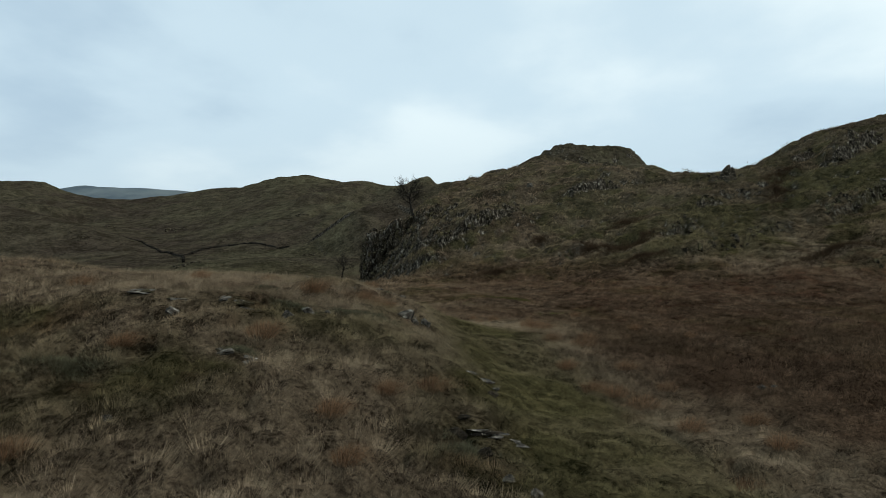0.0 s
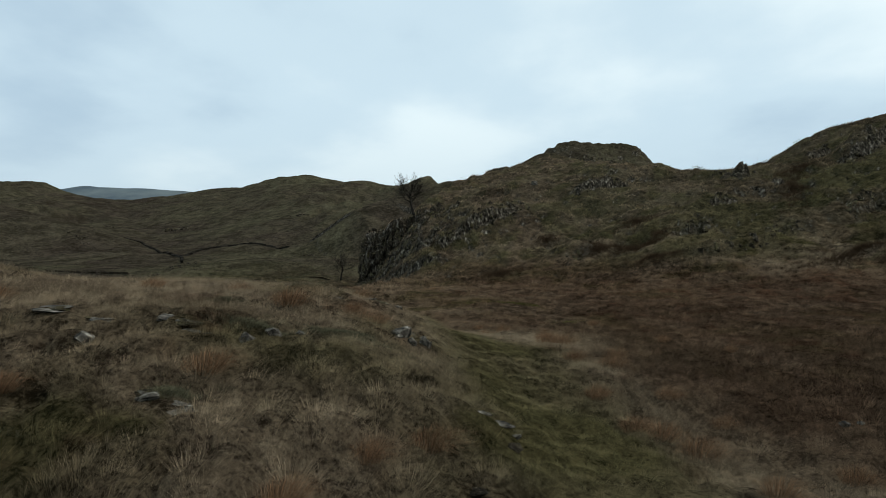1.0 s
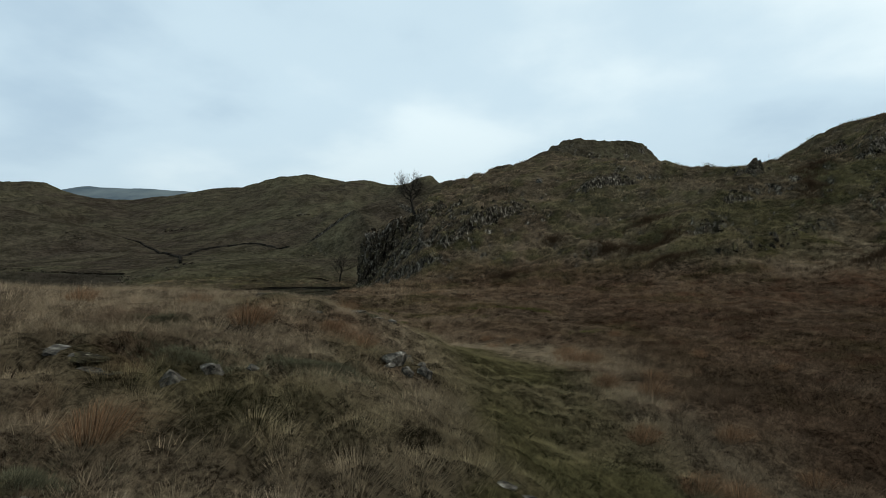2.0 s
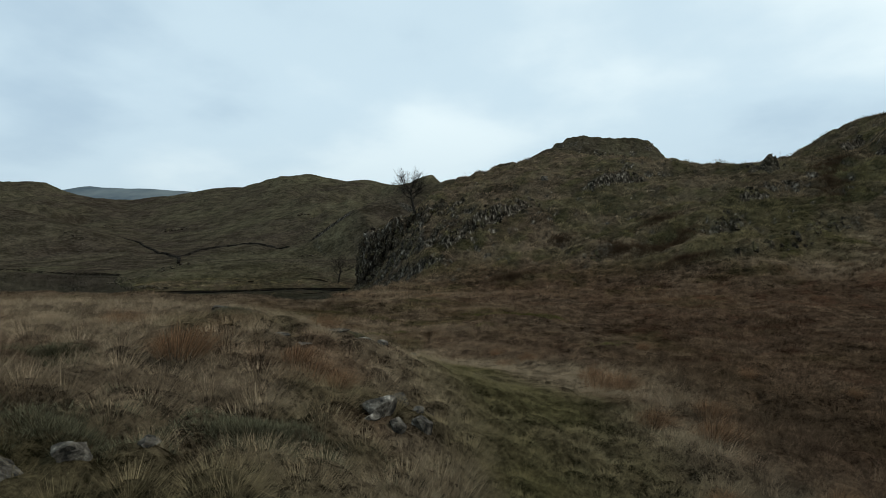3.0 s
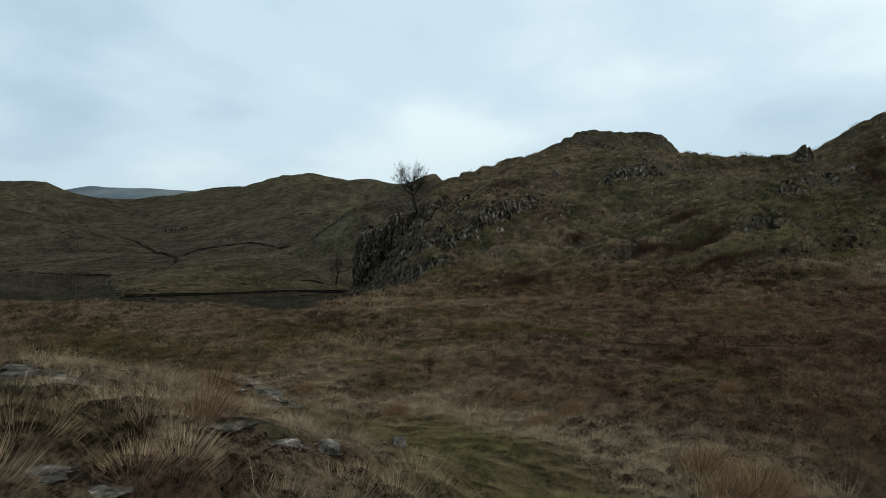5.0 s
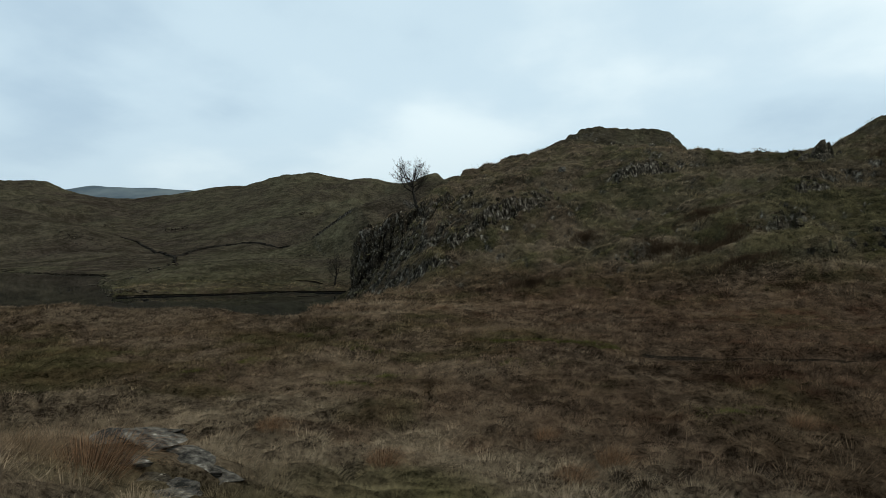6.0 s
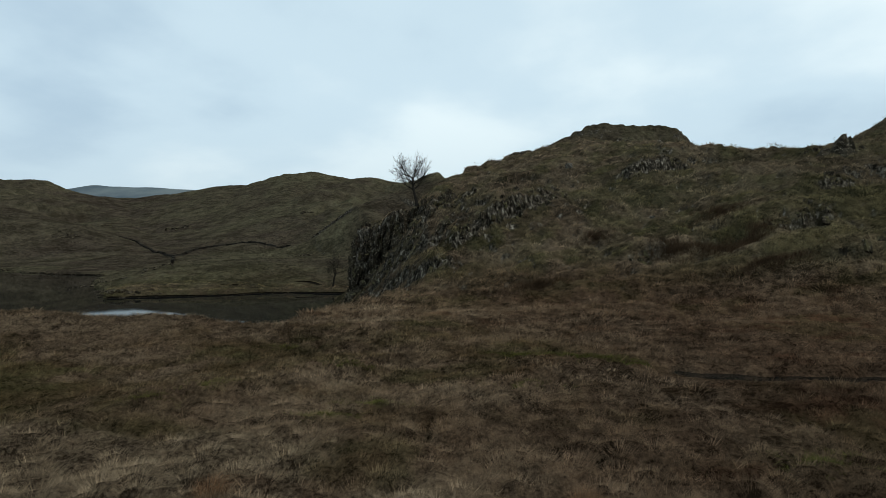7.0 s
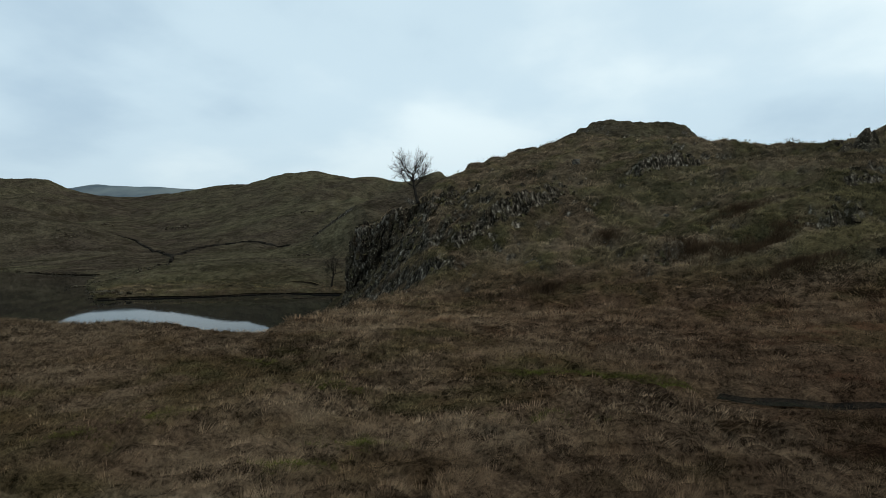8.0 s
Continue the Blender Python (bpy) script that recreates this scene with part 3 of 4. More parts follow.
def hz(x, y):
    """Height of the ground sheet at one place."""
    i = min(max(int(np.searchsorted(RELIEF["y"], y)), 1), len(RELIEF["y"]) - 1)
    y0, y1 = RELIEF["y"][i - 1], RELIEF["y"][i]
    a, b = (float(np.interp(x, RELIEF["x"][j], RELIEF["z"][j])) for j in (i - 1, i))
    return a + (b - a) * (y - y0) / (y1 - y0)


def piece(name, me, parent, at, size, turn):
    ob = new(name, me)
    ob.parent = parent
    ob.matrix_basis = Matrix.LocRotScale(Vector(at), Euler([radians(a) for a in turn]), Vector(size))
    return ob


def empty(name, at, label, category, group=""):
    ob = new(name)
    ob.location = at
    return tagged(ob, label, category, group)


def outcrop(cx, cy, size, turn, rise, seed):
    """Steeply jointed rock breaking out of the slope: leaning slabs, most of each in the ground."""
    r = random.Random(seed)
    base = Vector((cx, cy, hz(cx, cy)))
    ob = empty("rock_outcrop", base, "lichen-spotted grey rock outcrop breaking through the hill grass", "rock", "outcrops on the hillside")
    c, s = math.cos(radians(turn)), math.sin(radians(turn))
    deep = min(1.9, max(0.55, 0.45 * size))
    for i in range(int(6 + 2 * size * 2 * deep * 2.8)):
        u = r.uniform(-1, 1) * size
        v = r.uniform(-0.55, 1.0) * deep * (1 - 0.6 * (u / size) ** 2)
        x, y = cx + u * c - v * s, cy + u * s + v * c
        w = (0.12 + 0.48 * r.random() ** 2.0) * (0.7 + 0.3 * rise)
        h = w * r.uniform(0.9, 2.4)
        z = hz(x, y) + r.uniform(-0.40, -0.08) * h
        piece("slab", r.choice(SLABS), ob, Vector((x, y, z)) - base, (w, w * r.uniform(0.9, 1.6), h), (r.gauss(-26, 16), r.gauss(22, 16), turn + r.gauss(0, 34)))
    return ob


for n, (cx, cy, size, turn, rise) in enumerate(OUTCROPS):
    outcrop(cx, cy, size, turn, rise, 100 + n)


def build_crag():
    """The dark rock wall over the water, of steep jointed columns."""
    r = random.Random(5)
    ob = empty("crag", (-8, 81, -1.6), "dark fissured rock crag with pale lichen above the water", "crag")
    base = Vector(ob.location)
    for i in range(760):
        x = r.uniform(-11.6, -1.8)
        y = r.uniform(79.4, 82.8)
        z0, z1 = hz(x, y - 0.6), hz(x, y + 0.6)
        if z1 - z0 < 0.6:
            continue
        z = r.uniform(z0 - 0.2, z1 - 0.1)
        w = 0.12 + 0.46 * r.random() ** 1.6
        piece("slab", r.choice(SLABS), ob, Vector((x, y + r.uniform(-0.05, 0.45), z - 0.2)) - base,
              (w, r.uniform(0.6, 1.5), w * r.uniform(1.6, 4.6)), (r.gauss(-4, 8), r.gauss(14, 9), r.gauss(0, 30)))
    for i in range(90):                     # the end wall, facing the water
        y, z = r.uniform(80.5, 88), r.uniform(-1.8, 5.4)
        w = r.uniform(0.5, 1.0)
        piece("slab", r.choice(SLABS), ob, Vector((-10.8 + r.uniform(-0.35, 0.35), y, z)) - base,
              (w, r.uniform(0.7, 1.3), w * r.uniform(1.4, 3.0)), (r.uniform(-8, 8), r.uniform(4, 20), r.uniform(50, 110)))
    for i in range(45):                     # broken rock at its foot, down to the water
        x = r.uniform(-12.6, -8.0)
        y = 79.2 + (x + 12) * -0.2 + r.uniform(-1.2, 1.2)
        piece("stone", r.choice(GREYS), ob, Vector((x, y, max(hz(x, y), -1.7) + 0.1)) - base,
              (r.uniform(0.5, 1.3), r.uniform(0.5, 1.1), r.uniform(0.5, 1.2)), (r.uniform(-30, 30), r.uniform(-30, 30), r.uniform(0, 180)))
    # broken rock and mossy shelves over the shoulder in front
    for i in range(620):
        x, y = r.gauss(-3.0, 3.6), r.gauss(76.0, 3.0)
        if y > 81 or x < -11 or x > 6:
            continue
        z0, z1 = hz(x, y - 0.4), hz(x, y + 0.4)
        if z1 - z0 < 0.8:
            continue
        w = r.uniform(0.12, 0.36)
        piece("slab", r.choice(SLABS), ob, Vector((x, y, 0.5 * (z0 + z1))) - base,
              (w, r.uniform(0.6, 1.1), w * r.uniform(1.4, 3.4)), (r.gauss(-14, 7), r.gauss(26, 7), r.gauss(12, 12)))


build_crag()


BARE = rock_material("bare_rock", 0.15)


def build_pinnacle():
    at = (35.7, 75.4)
    base = Vector((*at, hz(*at) - 0.2))
    ob = empty("rock_pinnacle", base, "dark twin-pointed rock standing on the saddle", "rock")
    r = random.Random(8)
    for dx, w, h, lean in ((-0.5, 2.0, 2.3, 16), (0.7, 1.5, 1.9, -8), (-1.7, 1.6, 1.0, 24), (1.6, 1.5, 1.0, -15), (0.0, 3.0, 1.0, 0), (-0.1, 1.5, 1.9, 8)):
        bm = bmesh.new()
        for i in range(9):
            a = i / 9 * 2 * math.pi + r.uniform(-0.2, 0.2)
            bm.verts.new((math.cos(a) * w / 2 * r.uniform(0.8, 1.1), math.sin(a) * w * 0.4, -0.4))
            bm.verts.new((math.cos(a) * w / 3.2 * r.uniform(0.7, 1.1), math.sin(a) * w * 0.25, h * r.uniform(0.35, 0.6)))
        bm.verts.new((w * 0.12, 0, h))
        bm.verts.new((-w * 0.05, 0.1, h * 0.93))
        bmesh.ops.convex_hull(bm, input=bm.verts)
        p = part("rock", bm, BARE, ob)
        p.location, p.rotation_euler = (dx, r.uniform(-0.3, 0.3), 0), (0, radians(lean), r.uniform(-0.4, 0.4))


build_pinnacle()


def boulder(x, y, size, seed, pale=True, sink=0.3, label="", flat=1.0):
    me = (PALES if pale else DARKS)[seed % 6]
    ob = new("boulder", me)
    r = random.Random(seed)
    ob.matrix_world = Matrix.LocRotScale(Vector((x, y, hz(x, y) + size * (0.35 - sink) * flat)),
                                         Euler((r.uniform(-0.25, 0.25), r.uniform(-0.25, 0.25), r.uniform(0, 6))), Vector((size, size * 0.8, size * flat)))
    return tagged(ob, label or ("pale lichen-covered boulder half sunk in the grass" if pale else "dark grey boulder half sunk in the grass"), "boulder", "boulders on the moor")


STONES = [
    (-5.05, 11.05, 0.3, True, 0.7), (-5.6, 11.5, 0.22, True, 0.5), (-2.9, 12.7, 0.34, True, 0.6), (-3.2, 12.3, 0.45, True, 0.5), (-2.55, 13.1, 0.22, True, 0.5),
    (-0.98, 15.3, 0.48, True, 0.85), (-0.76, 15.15, 0.24, True, 1.0), (-1.0, 15.0, 0.2, True, 1.0), (-0.46, 15.4, 0.30, True, 1.0), (-0.85, 16.8, 0.26, True, 1.0),
    (-0.42, 16.6, 0.16, True, 1.0), (0.85, 7.9, 0.2, True, 0.9), (1.15, 7.6, 0.2, True, 0.9), (1.35, 7.4, 0.2, True, 0.9), (0.55, 8.6, 0.35, False, 0.8),
    (0.2, 9.0, 0.3, False, 0.7), (0.9, 11.2, 0.28, False, 0.7), (1.0, 12.0, 0.2, True, 0.7), (7.6, 14.4, 0.22, True, 0.7), (7.85, 14.3, 0.18, True, 0.7),
    (-3.7, 10.2, 0.3, True, 0.4), (-4.4, 7.8, 0.2, True, 0.5), (-1.3, 18.9, 0.3, True, 0.25), (-3.5, 22.7, 0.8, True, 0.3), (-3.0, 22.55, 0.5, True, 0.3), (-0.55, 16.0, 0.2, True, 0.9),
    (-0.9, 20.8, 0.3, True, 0.5), (12.2, 84.8, 0.95, True, 1.0), (15.9, 68.9, 0.6, True, 0.7), (42.0, 74.7, 1.1, True, 0.6), (44.5, 60.6, 0.7, True, 0.7),
    (39.0, 88.5, 0.9, True, 0.5), (26.0, 92.0, 0.9, False, 0.6), (29.0, 86.5, 0.8, False, 0.6),
]
LEDGES = [(-4.1, 19.2, 0.45), (-1.9, 18.8, 0.4), (-2.4, 17.4, 0.32), (-3.3, 22.8, 0.75), (-3.15, 21.9, 0.5), (-5.7, 12.0, 0.5), (-3.6, 10.3, 0.35), (-4.3, 12.4, 0.4), (0.75, 12.3, 0.3), (0.7, 9.4, 0.45)]


def ledge(x, y, size, seed):
    """A low broken ledge of rock showing through the grass."""
    r = random.Random(seed)
    base = Vector((x, y, hz(x, y)))
    ob = empty("rock_ledge", base, "low grey lichened rock ledge showing through the grass", "rock", "ledges on the knoll")
    for i in range(8):
        u, v = r.uniform(-1, 1) * size, r.uniform(-0.42, 0.42) * size
        v -= 0.2 * u
        w = r.uniform(0.30, 0.62) * (0.35 + 0.65 * size)
        piece("rock", r.choice(DARKS if i % 3 == 0 else PALES), ob, Vector((x + u, y + v, hz(x + u, y + v) - 0.01)) - base,
              (w * r.uniform(1.2, 1.8), w * r.uniform(0.9, 1.2), w * r.uniform(0.16, 0.3)), (r.uniform(-10, 6), r.uniform(-4, 12), r.uniform(-40, 20)))


for i, (x, y, size) in enumerate(LEDGES):
    ledge(x, y, size, 300 + i)
for i, (x, y, size, pale, flat) in enumerate(STONES):
    boulder(x, y, size, i + 1, pale, 0.26 if y < 30 else 0.12, flat=0.8 * flat)


# ---- bare trees ----
def tube(bm, pts, radii, sides):
    rings = []
    for i, p in enumerate(pts):
        d = (pts[min(i + 1, len(pts) - 1)] - pts[max(i - 1, 0)]).normalized()
        a = d.orthogonal().normalized()
        b = d.cross(a)
        rings.append([bm.verts.new(p + (a * math.cos(t) + b * math.sin(t)) * radii[i]) for t in (2 * math.pi * k / sides for k in range(sides))])
    for r0, r1 in zip(rings, rings[1:]):
        for k in range(sides):
            bm.faces.new((r0[k], r0[(k + 1) % sides], r1[(k + 1) % sides], r1[k]))
    bm.faces.new(rings[-1])


def grow(r, start, way, length, bend=0.25, n=6, up=0.1):
    pts, p, d = [start], start.copy(), way.normalized()
    for i in range(n):
        d = (d + Vector((r.gauss(0, bend), r.gauss(0, bend), r.gauss(0, bend) + up))).normalized()
        p = p + d * (length / n)
        pts.append(p.copy())
    return pts


def bare_tree(at, tall, lean, limbs, twigs, seed, label, girth=1.0, rise=0.0):
    r = random.Random(seed)
    root = Vector((*at, hz(*at) - 0.25 + rise))
    ob = empty("bare_tree", root, label, "tree", "bare trees on the crag")
    trunk = grow(r, Vector((0, 0, 0)), Vector((lean, 0, 1)), tall * 0.6, 0.12, 7, 0.15)
    bm = bmesh.new()
    tube(bm, trunk, [girth * tall * (0.026 - 0.0016 * i) * (1.5 if i == 0 else 1) for i in range(8)], 9)
    part("trunk", bm, BARK, ob)
    fine = bmesh.new()

    def twig(start, d, length, level):
        pts = grow(r, start, d, length, 0.22, 4, 0.06)
        w = (0.021, 0.014, 0.0095)[level] * tall / 5
        tube(fine, pts, [w, w * 0.8, w * 0.65, w * 0.5, w * 0.35], 3)
        if level < 2:
            for k in range(twigs):
                q = pts[r.randrange(1, 5)]
                twig(q, (pts[-1] - pts[0]).normalized() + Vector((r.gauss(0, 0.6), r.gauss(0, 0.6), r.gauss(0.12, 0.45))), length * r.uniform(0.45, 0.75), level + 1)
    for i in range(limbs):
        k = 4 + i % 4 if i < limbs - 2 else 7
        a = i * 2.4 + r.uniform(-0.4, 0.4)
        d = Vector((math.cos(a), math.sin(a), r.uniform(0.3, 0.95)))
        pts = grow(r, trunk[min(k, 7)], d, tall * r.uniform(0.32, 0.46), 0.2, 6, 0.14)
        bm = bmesh.new()
        w = girth * tall * 0.0105
        tube(bm, pts, [w * (1 - 0.12 * j) for j in range(7)], 6)
        part("limb", bm, BARK, ob)
        for j in range(7):
            q = pts[r.randrange(2, 7)]
            twig(q, (pts[-1] - pts[0]).normalized() + Vector((r.gauss(0, 0.6), r.gauss(0, 0.6), r.gauss(0.1, 0.45))), tall * r.uniform(0.14, 0.24), 0)
    part("crown", fine, BARK, ob)
    return ob


bare_tree((-4.25, 81.4), 5.0, -0.14, 13, 4, 11, "leafless dark tree leaning over the crag's edge", 1.25, 0.35)
bare_tree((-19.0, 110.0), 5.2, 0.1, 8, 3, 23, "thin leafless tree at the water's edge below the crag", 1.1)


# ---- drystone walls ----
def drystone_wall(pts, tall, seed):
    """Rough stones stacked in an uneven bank, far off."""
    r = random.Random(seed)
    bm = bmesh.new()
    for (ax, ay), (bx, by) in zip(pts, pts[1:]):
        n = max(2, int(math.hypot(bx - ax, by - ay) / 1.6))
        a = math.atan2(by - ay, bx - ax)
        for i in range(n):
            x, y = ax + (bx - ax) * (i + 0.5) / n, ay + (by - ay) * (i + 0.5) / n
            m = Matrix.LocRotScale(Vector((x, y, hz(x, y) + tall * 0.35)), Euler((r.uniform(-0.1, 0.1), r.uniform(-0.15, 0.15), a)),
                                   Vector((1.9, 0.9, tall * r.uniform(0.8, 1.35))))
            c = bmesh.ops.create_cube(bm, size=1.0, matrix=m)["verts"]
            for v in c:
                v.co += Vector((r.uniform(-0.12, 0.12), r.uniform(-0.1, 0.1), r.uniform(-0.12, 0.12)))
    ob = part("drystone_wall", bm, WALLSTONE)
    return tagged(ob, "old dark drystone line along the far moor's field wall and stream gully", "wall", "drystone walls")


drystone_wall([(-109, 248), (-117, 289), (-107, 296.5), (-89, 293), (-76, 293)], 0.8, 1)
# stones added to trace the dark line of the valley's stream gully
drystone_wall([(-109, 248), (-139, 290), (-172, 332), (-203, 365.5), (-247, 413)], 0.8, 2)
drystone_wall([(-109, 248), (-101, 232), (-95, 218)], 0.9, 3)


def far_rocks(cx, cy, rx, ry, n, size, seed):
    """A scatter of rock showing through the turf of the far slopes."""
    r = random.Random(seed)
    base = Vector((cx, cy, hz(cx, cy)))
    ob = empty("rock_outcrop", base, "grey rocks scattered through the turf of a far slope", "rock", "rocks on the far slopes")
    for i in range(n):
        x, y = cx + r.gauss(0, 0.5) * rx, cy + r.gauss(0, 0.5) * ry
        w = size * r.uniform(0.5, 1.2)
        piece("stone", r.choice(GREYS), ob, Vector((x, y, hz(x, y) + 0.15 * w)) - base, (w * 1.4, w, w * 0.8), (r.uniform(-15, 15), r.uniform(-15, 15), r.uniform(0, 180)))


for i, (cx, cy, rx, ry, n, size) in enumerate(((-201, 447, 9, 8, 16, 2.6), (-246, 439, 8, 6, 10, 2.2), (-176, 291, 7, 5, 18, 1.1), (-167, 265, 4, 3, 7, 1.1), (-56.7, 134, 4, 4, 26, 0.7),
                                               (-66, 175, 6, 2, 12, 0.6), (-41.5, 178, 3, 3, 14, 0.9), (-46, 100.5, 2.6, 2.2, 40, 0.6), (-62, 124, 4, 3, 30, 0.7), (-98, 413, 8, 2, 12, 1.5))):
    far_rocks(cx, cy, rx, ry, n, size, 700 + i)


# ---- shore stones ----
def shore_stones():
    r = random.Random(31)
    vs, fs, o = [], [], 0
    for i in range(260):
        if i < 24:
            t = r.random()
            x = -47 + 34 * t
            y = np.interp(x, [-47, -26, -20, -8], [98, 107, 108, 110])
        else:
            x = -78 + 31 * r.random()
            y = np.interp(x, [-79, -75, -47], [157, 142, 98])
        y = y + r.gauss(0.6, 1.2)
        s = r.uniform(0.08, 0.26)
        z = max(hz(x, y), WATER) - 0.03
        q = [(x + s * math.cos(a) * r.uniform(0.6, 1), y + s * math.sin(a) * r.uniform(0.6, 1), z + h) for h in (-0.1, 0.5 * s) for a in (0.3, 1.9, 3.4, 5.0)]
        vs += q
        fs += [(o, o + 1, o + 5, o + 4), (o + 1, o + 2, o + 6, o + 5), (o + 2, o + 3, o + 7, o + 6), (o + 3, o, o + 4, o + 7), (o + 4, o + 5, o + 6, o + 7)]
        o += 8
    me = mesh_from("shore_stones", np.array(vs), np.array(fs), ROCK, False)
    tagged(new("shore_stones", me), "dark stones along the tarn's far shore", "stones", kind="stuff")


shore_stones()


# ---- peat banks ----
def peat_bank(x0, x1, tall, seed, inland=0.0):
    """An eroded dark bank that follows the shore, with a ragged grassy lip."""
    r = random.Random(seed)
    xs = np.arange(x0, x1, 0.5)
    ys = shore_y(xs) + inland
    for _ in range(4):
        ys = shore_y(xs) + inland - 1.8 * fbm(xs, ys - inland, 9.0, 4)
    zs = height(xs, ys + 0.8)
    zs = np.convolve(np.pad(zs, 3, "edge"), np.ones(7) / 7, "valid")
    bm = bmesh.new()
    rows = []
    for x, y, z in zip(xs, ys, zs):
        lip = (WATER + 0.02 if inland == 0 else z - 0.2) + tall * (0.35 + 0.65 * max(0.0, 0.5 + 0.8 * vnoise(np.array([x / 2.3]), np.array([seed * 5.5]))[0])) + r.uniform(-0.03, 0.03)
        foot = WATER - 0.1 if inland == 0 else z - 0.3
        rows.append([bm.verts.new(p) for p in ((x, y - 0.35, foot), (x + r.uniform(-0.1, 0.1), y - 0.15, 0.5 * (foot + lip)), (x, y - 0.3, lip), (x, y + 0.5, lip), (x, y + 1.4, lip - 0.4))])
    for a, b in zip(rows, rows[1:]):
        for j in range(4):
            bm.faces.new((a[j], b[j], b[j + 1], a[j + 1])).material_index = 1 if j > 1 else 0
    ob = part("peat_bank", bm, PEAT)
    ob.data.materials.append(TURFLIP)
    tagged(ob, "dark eroded peat bank along the tarn's shore", "bank", "peat banks")


peat_bank(-46.5, -8, 0.24, 1)
peat_bank(-150, -80, 0.30, 3)
peat_bank(-36, -18, 0.18, 4, 7.0)


# ---- grass ----
HEATHER = [(-1.9, 13.8, 1.0, 0.45), (-3.3, 13.1, 0.7, 0.35), (-5.6, 9.0, 0.7, 0.35), (-3.9, 18.2, 0.5, 0.3), (0.3, 8.7, 0.5, 0.35), (-3.6, 10.5, 0.5, 0.25), (-4.6, 15.0, 0.5, 0.3)]


def clear_of(x, y):
    """False where a stone or a heather mat takes the grass's place."""
    k = np.ones(len(x), bool)
    for sx, sy, size, _, _ in STONES:
        k &= np.hypot(x - sx, y - sy - 0.02) > 0.42 * size + 0.06
        k &= ~((np.abs(x - sx) < 0.4 * size) & (y < sy) & (y > sy - 0.35 - 0.3 * size) & (rng.random(len(x)) < 0.75))
    for lx, ly, size in LEDGES:
        k &= ((x - lx) / (size + 0.15)) ** 2 + ((y - ly + 0.2 * (x - lx) + 0.14) / (0.25 + 0.5 * size)) ** 2 > 0.75 + 0.5 * rng.random(len(x))
    for cx, cy, size, turn, rise in OUTCROPS:
        c, sn = math.cos(radians(turn)), math.sin(radians(turn))
        u, v = (x - cx) * c + (y - cy) * sn, -(x - cx) * sn + (y - cy) * c
        k &= ~((np.abs(u) < size * 1.05) & (v > -1.1) & (v < 0.6)) | (rng.random(len(x)) < 0.12)
    for hx, hy, rx, ry in HEATHER:
        k &= ((x - hx) / rx) ** 2 + ((y - hy) / ry) ** 2 > 0.55 + 0.4 * rng.random(len(x))
    return k


def blade_mesh(px, py, pz, ang, out, L, w, lean, mid):
    n = len(px)
    dx, dy = np.cos(ang) * out + lean[0], np.sin(ang) * out + lean[1]
    h = np.sqrt(np.maximum(0.12, 1 - 0.6 * out * out))
    tw = ang + rng.normal(0, 0.9, n)
    sx, sy = -np.sin(tw), np.cos(tw)
    b0 = np.stack([px - sx * w, py - sy * w, pz], -1)
    b1 = np.stack([px + sx * w, py + sy * w, pz], -1)
    if not mid:
        tip = np.stack([px + dx * L * 0.8, py + dy * L * 0.8, pz + h * L * 0.85], -1)
        return np.stack([b0, b1, tip], 1).reshape(-1, 3), np.arange(n * 3).reshape(-1, 3), 3
    mx, my, mz = px + dx * L * 0.38, py + dy * L * 0.38, pz + h * L * 0.62
    tip = np.stack([px + dx * L * 0.95, py + dy * L * 0.95, pz + h * L * (0.92 - 0.55 * out)], -1)
    m0 = np.stack([mx - sx * w * 0.75, my - sy * w * 0.75, mz], -1)
    m1 = np.stack([mx + sx * w * 0.75, my + sy * w * 0.75, mz], -1)
    v = np.stack([b0, b1, m1, m0, tip], 1).reshape(-1, 3)
    o = np.arange(n)[:, None] * 5
    return v, np.concatenate([o + [0, 1, 2], o + [0, 2, 3], o + [3, 2, 4]], 0), 5


def shade_of(x, y):
    """How bright the blades' tone is, 0..1, raised and lowered from place to place."""
    return (0.50 + 0.20 * fbm(x, y + 5, 2.2, 3) + 0.50 * np.exp(-(to_line(x, y, PALE_RIM)[0] / 0.75) ** 2) + 0.30 * bump(x, y, -1.3, 17.2, 2.6, 4.6)
            + 0.24 * step(42, 47, y) * (1 - step(60, 70, y)) * (1 - step(28, 36, x)) - 0.32 * step(3.0, 6.0, x) * (1 - step(19, 27, y))
            + 0.10 * step(26, 30, y) * (1 - step(44, 50, y)) * (1 - step(3, 8, x)) + 0.26 * np.exp(-(to_line(x, y, TURF)[0] / 1.6) ** 4)
            - 0.26 * step(16, 24, y) * (1 - step(34, 44, y)) * step(3.5, 8, x) - 0.30 * step(24, 28, y) * (1 - step(-8, -3, x)) * (1 - step(46, 50, y))
            + 0.13 * step(58, 64, y) - 0.16 * step(46, 52, y) * step(22, 34, x))


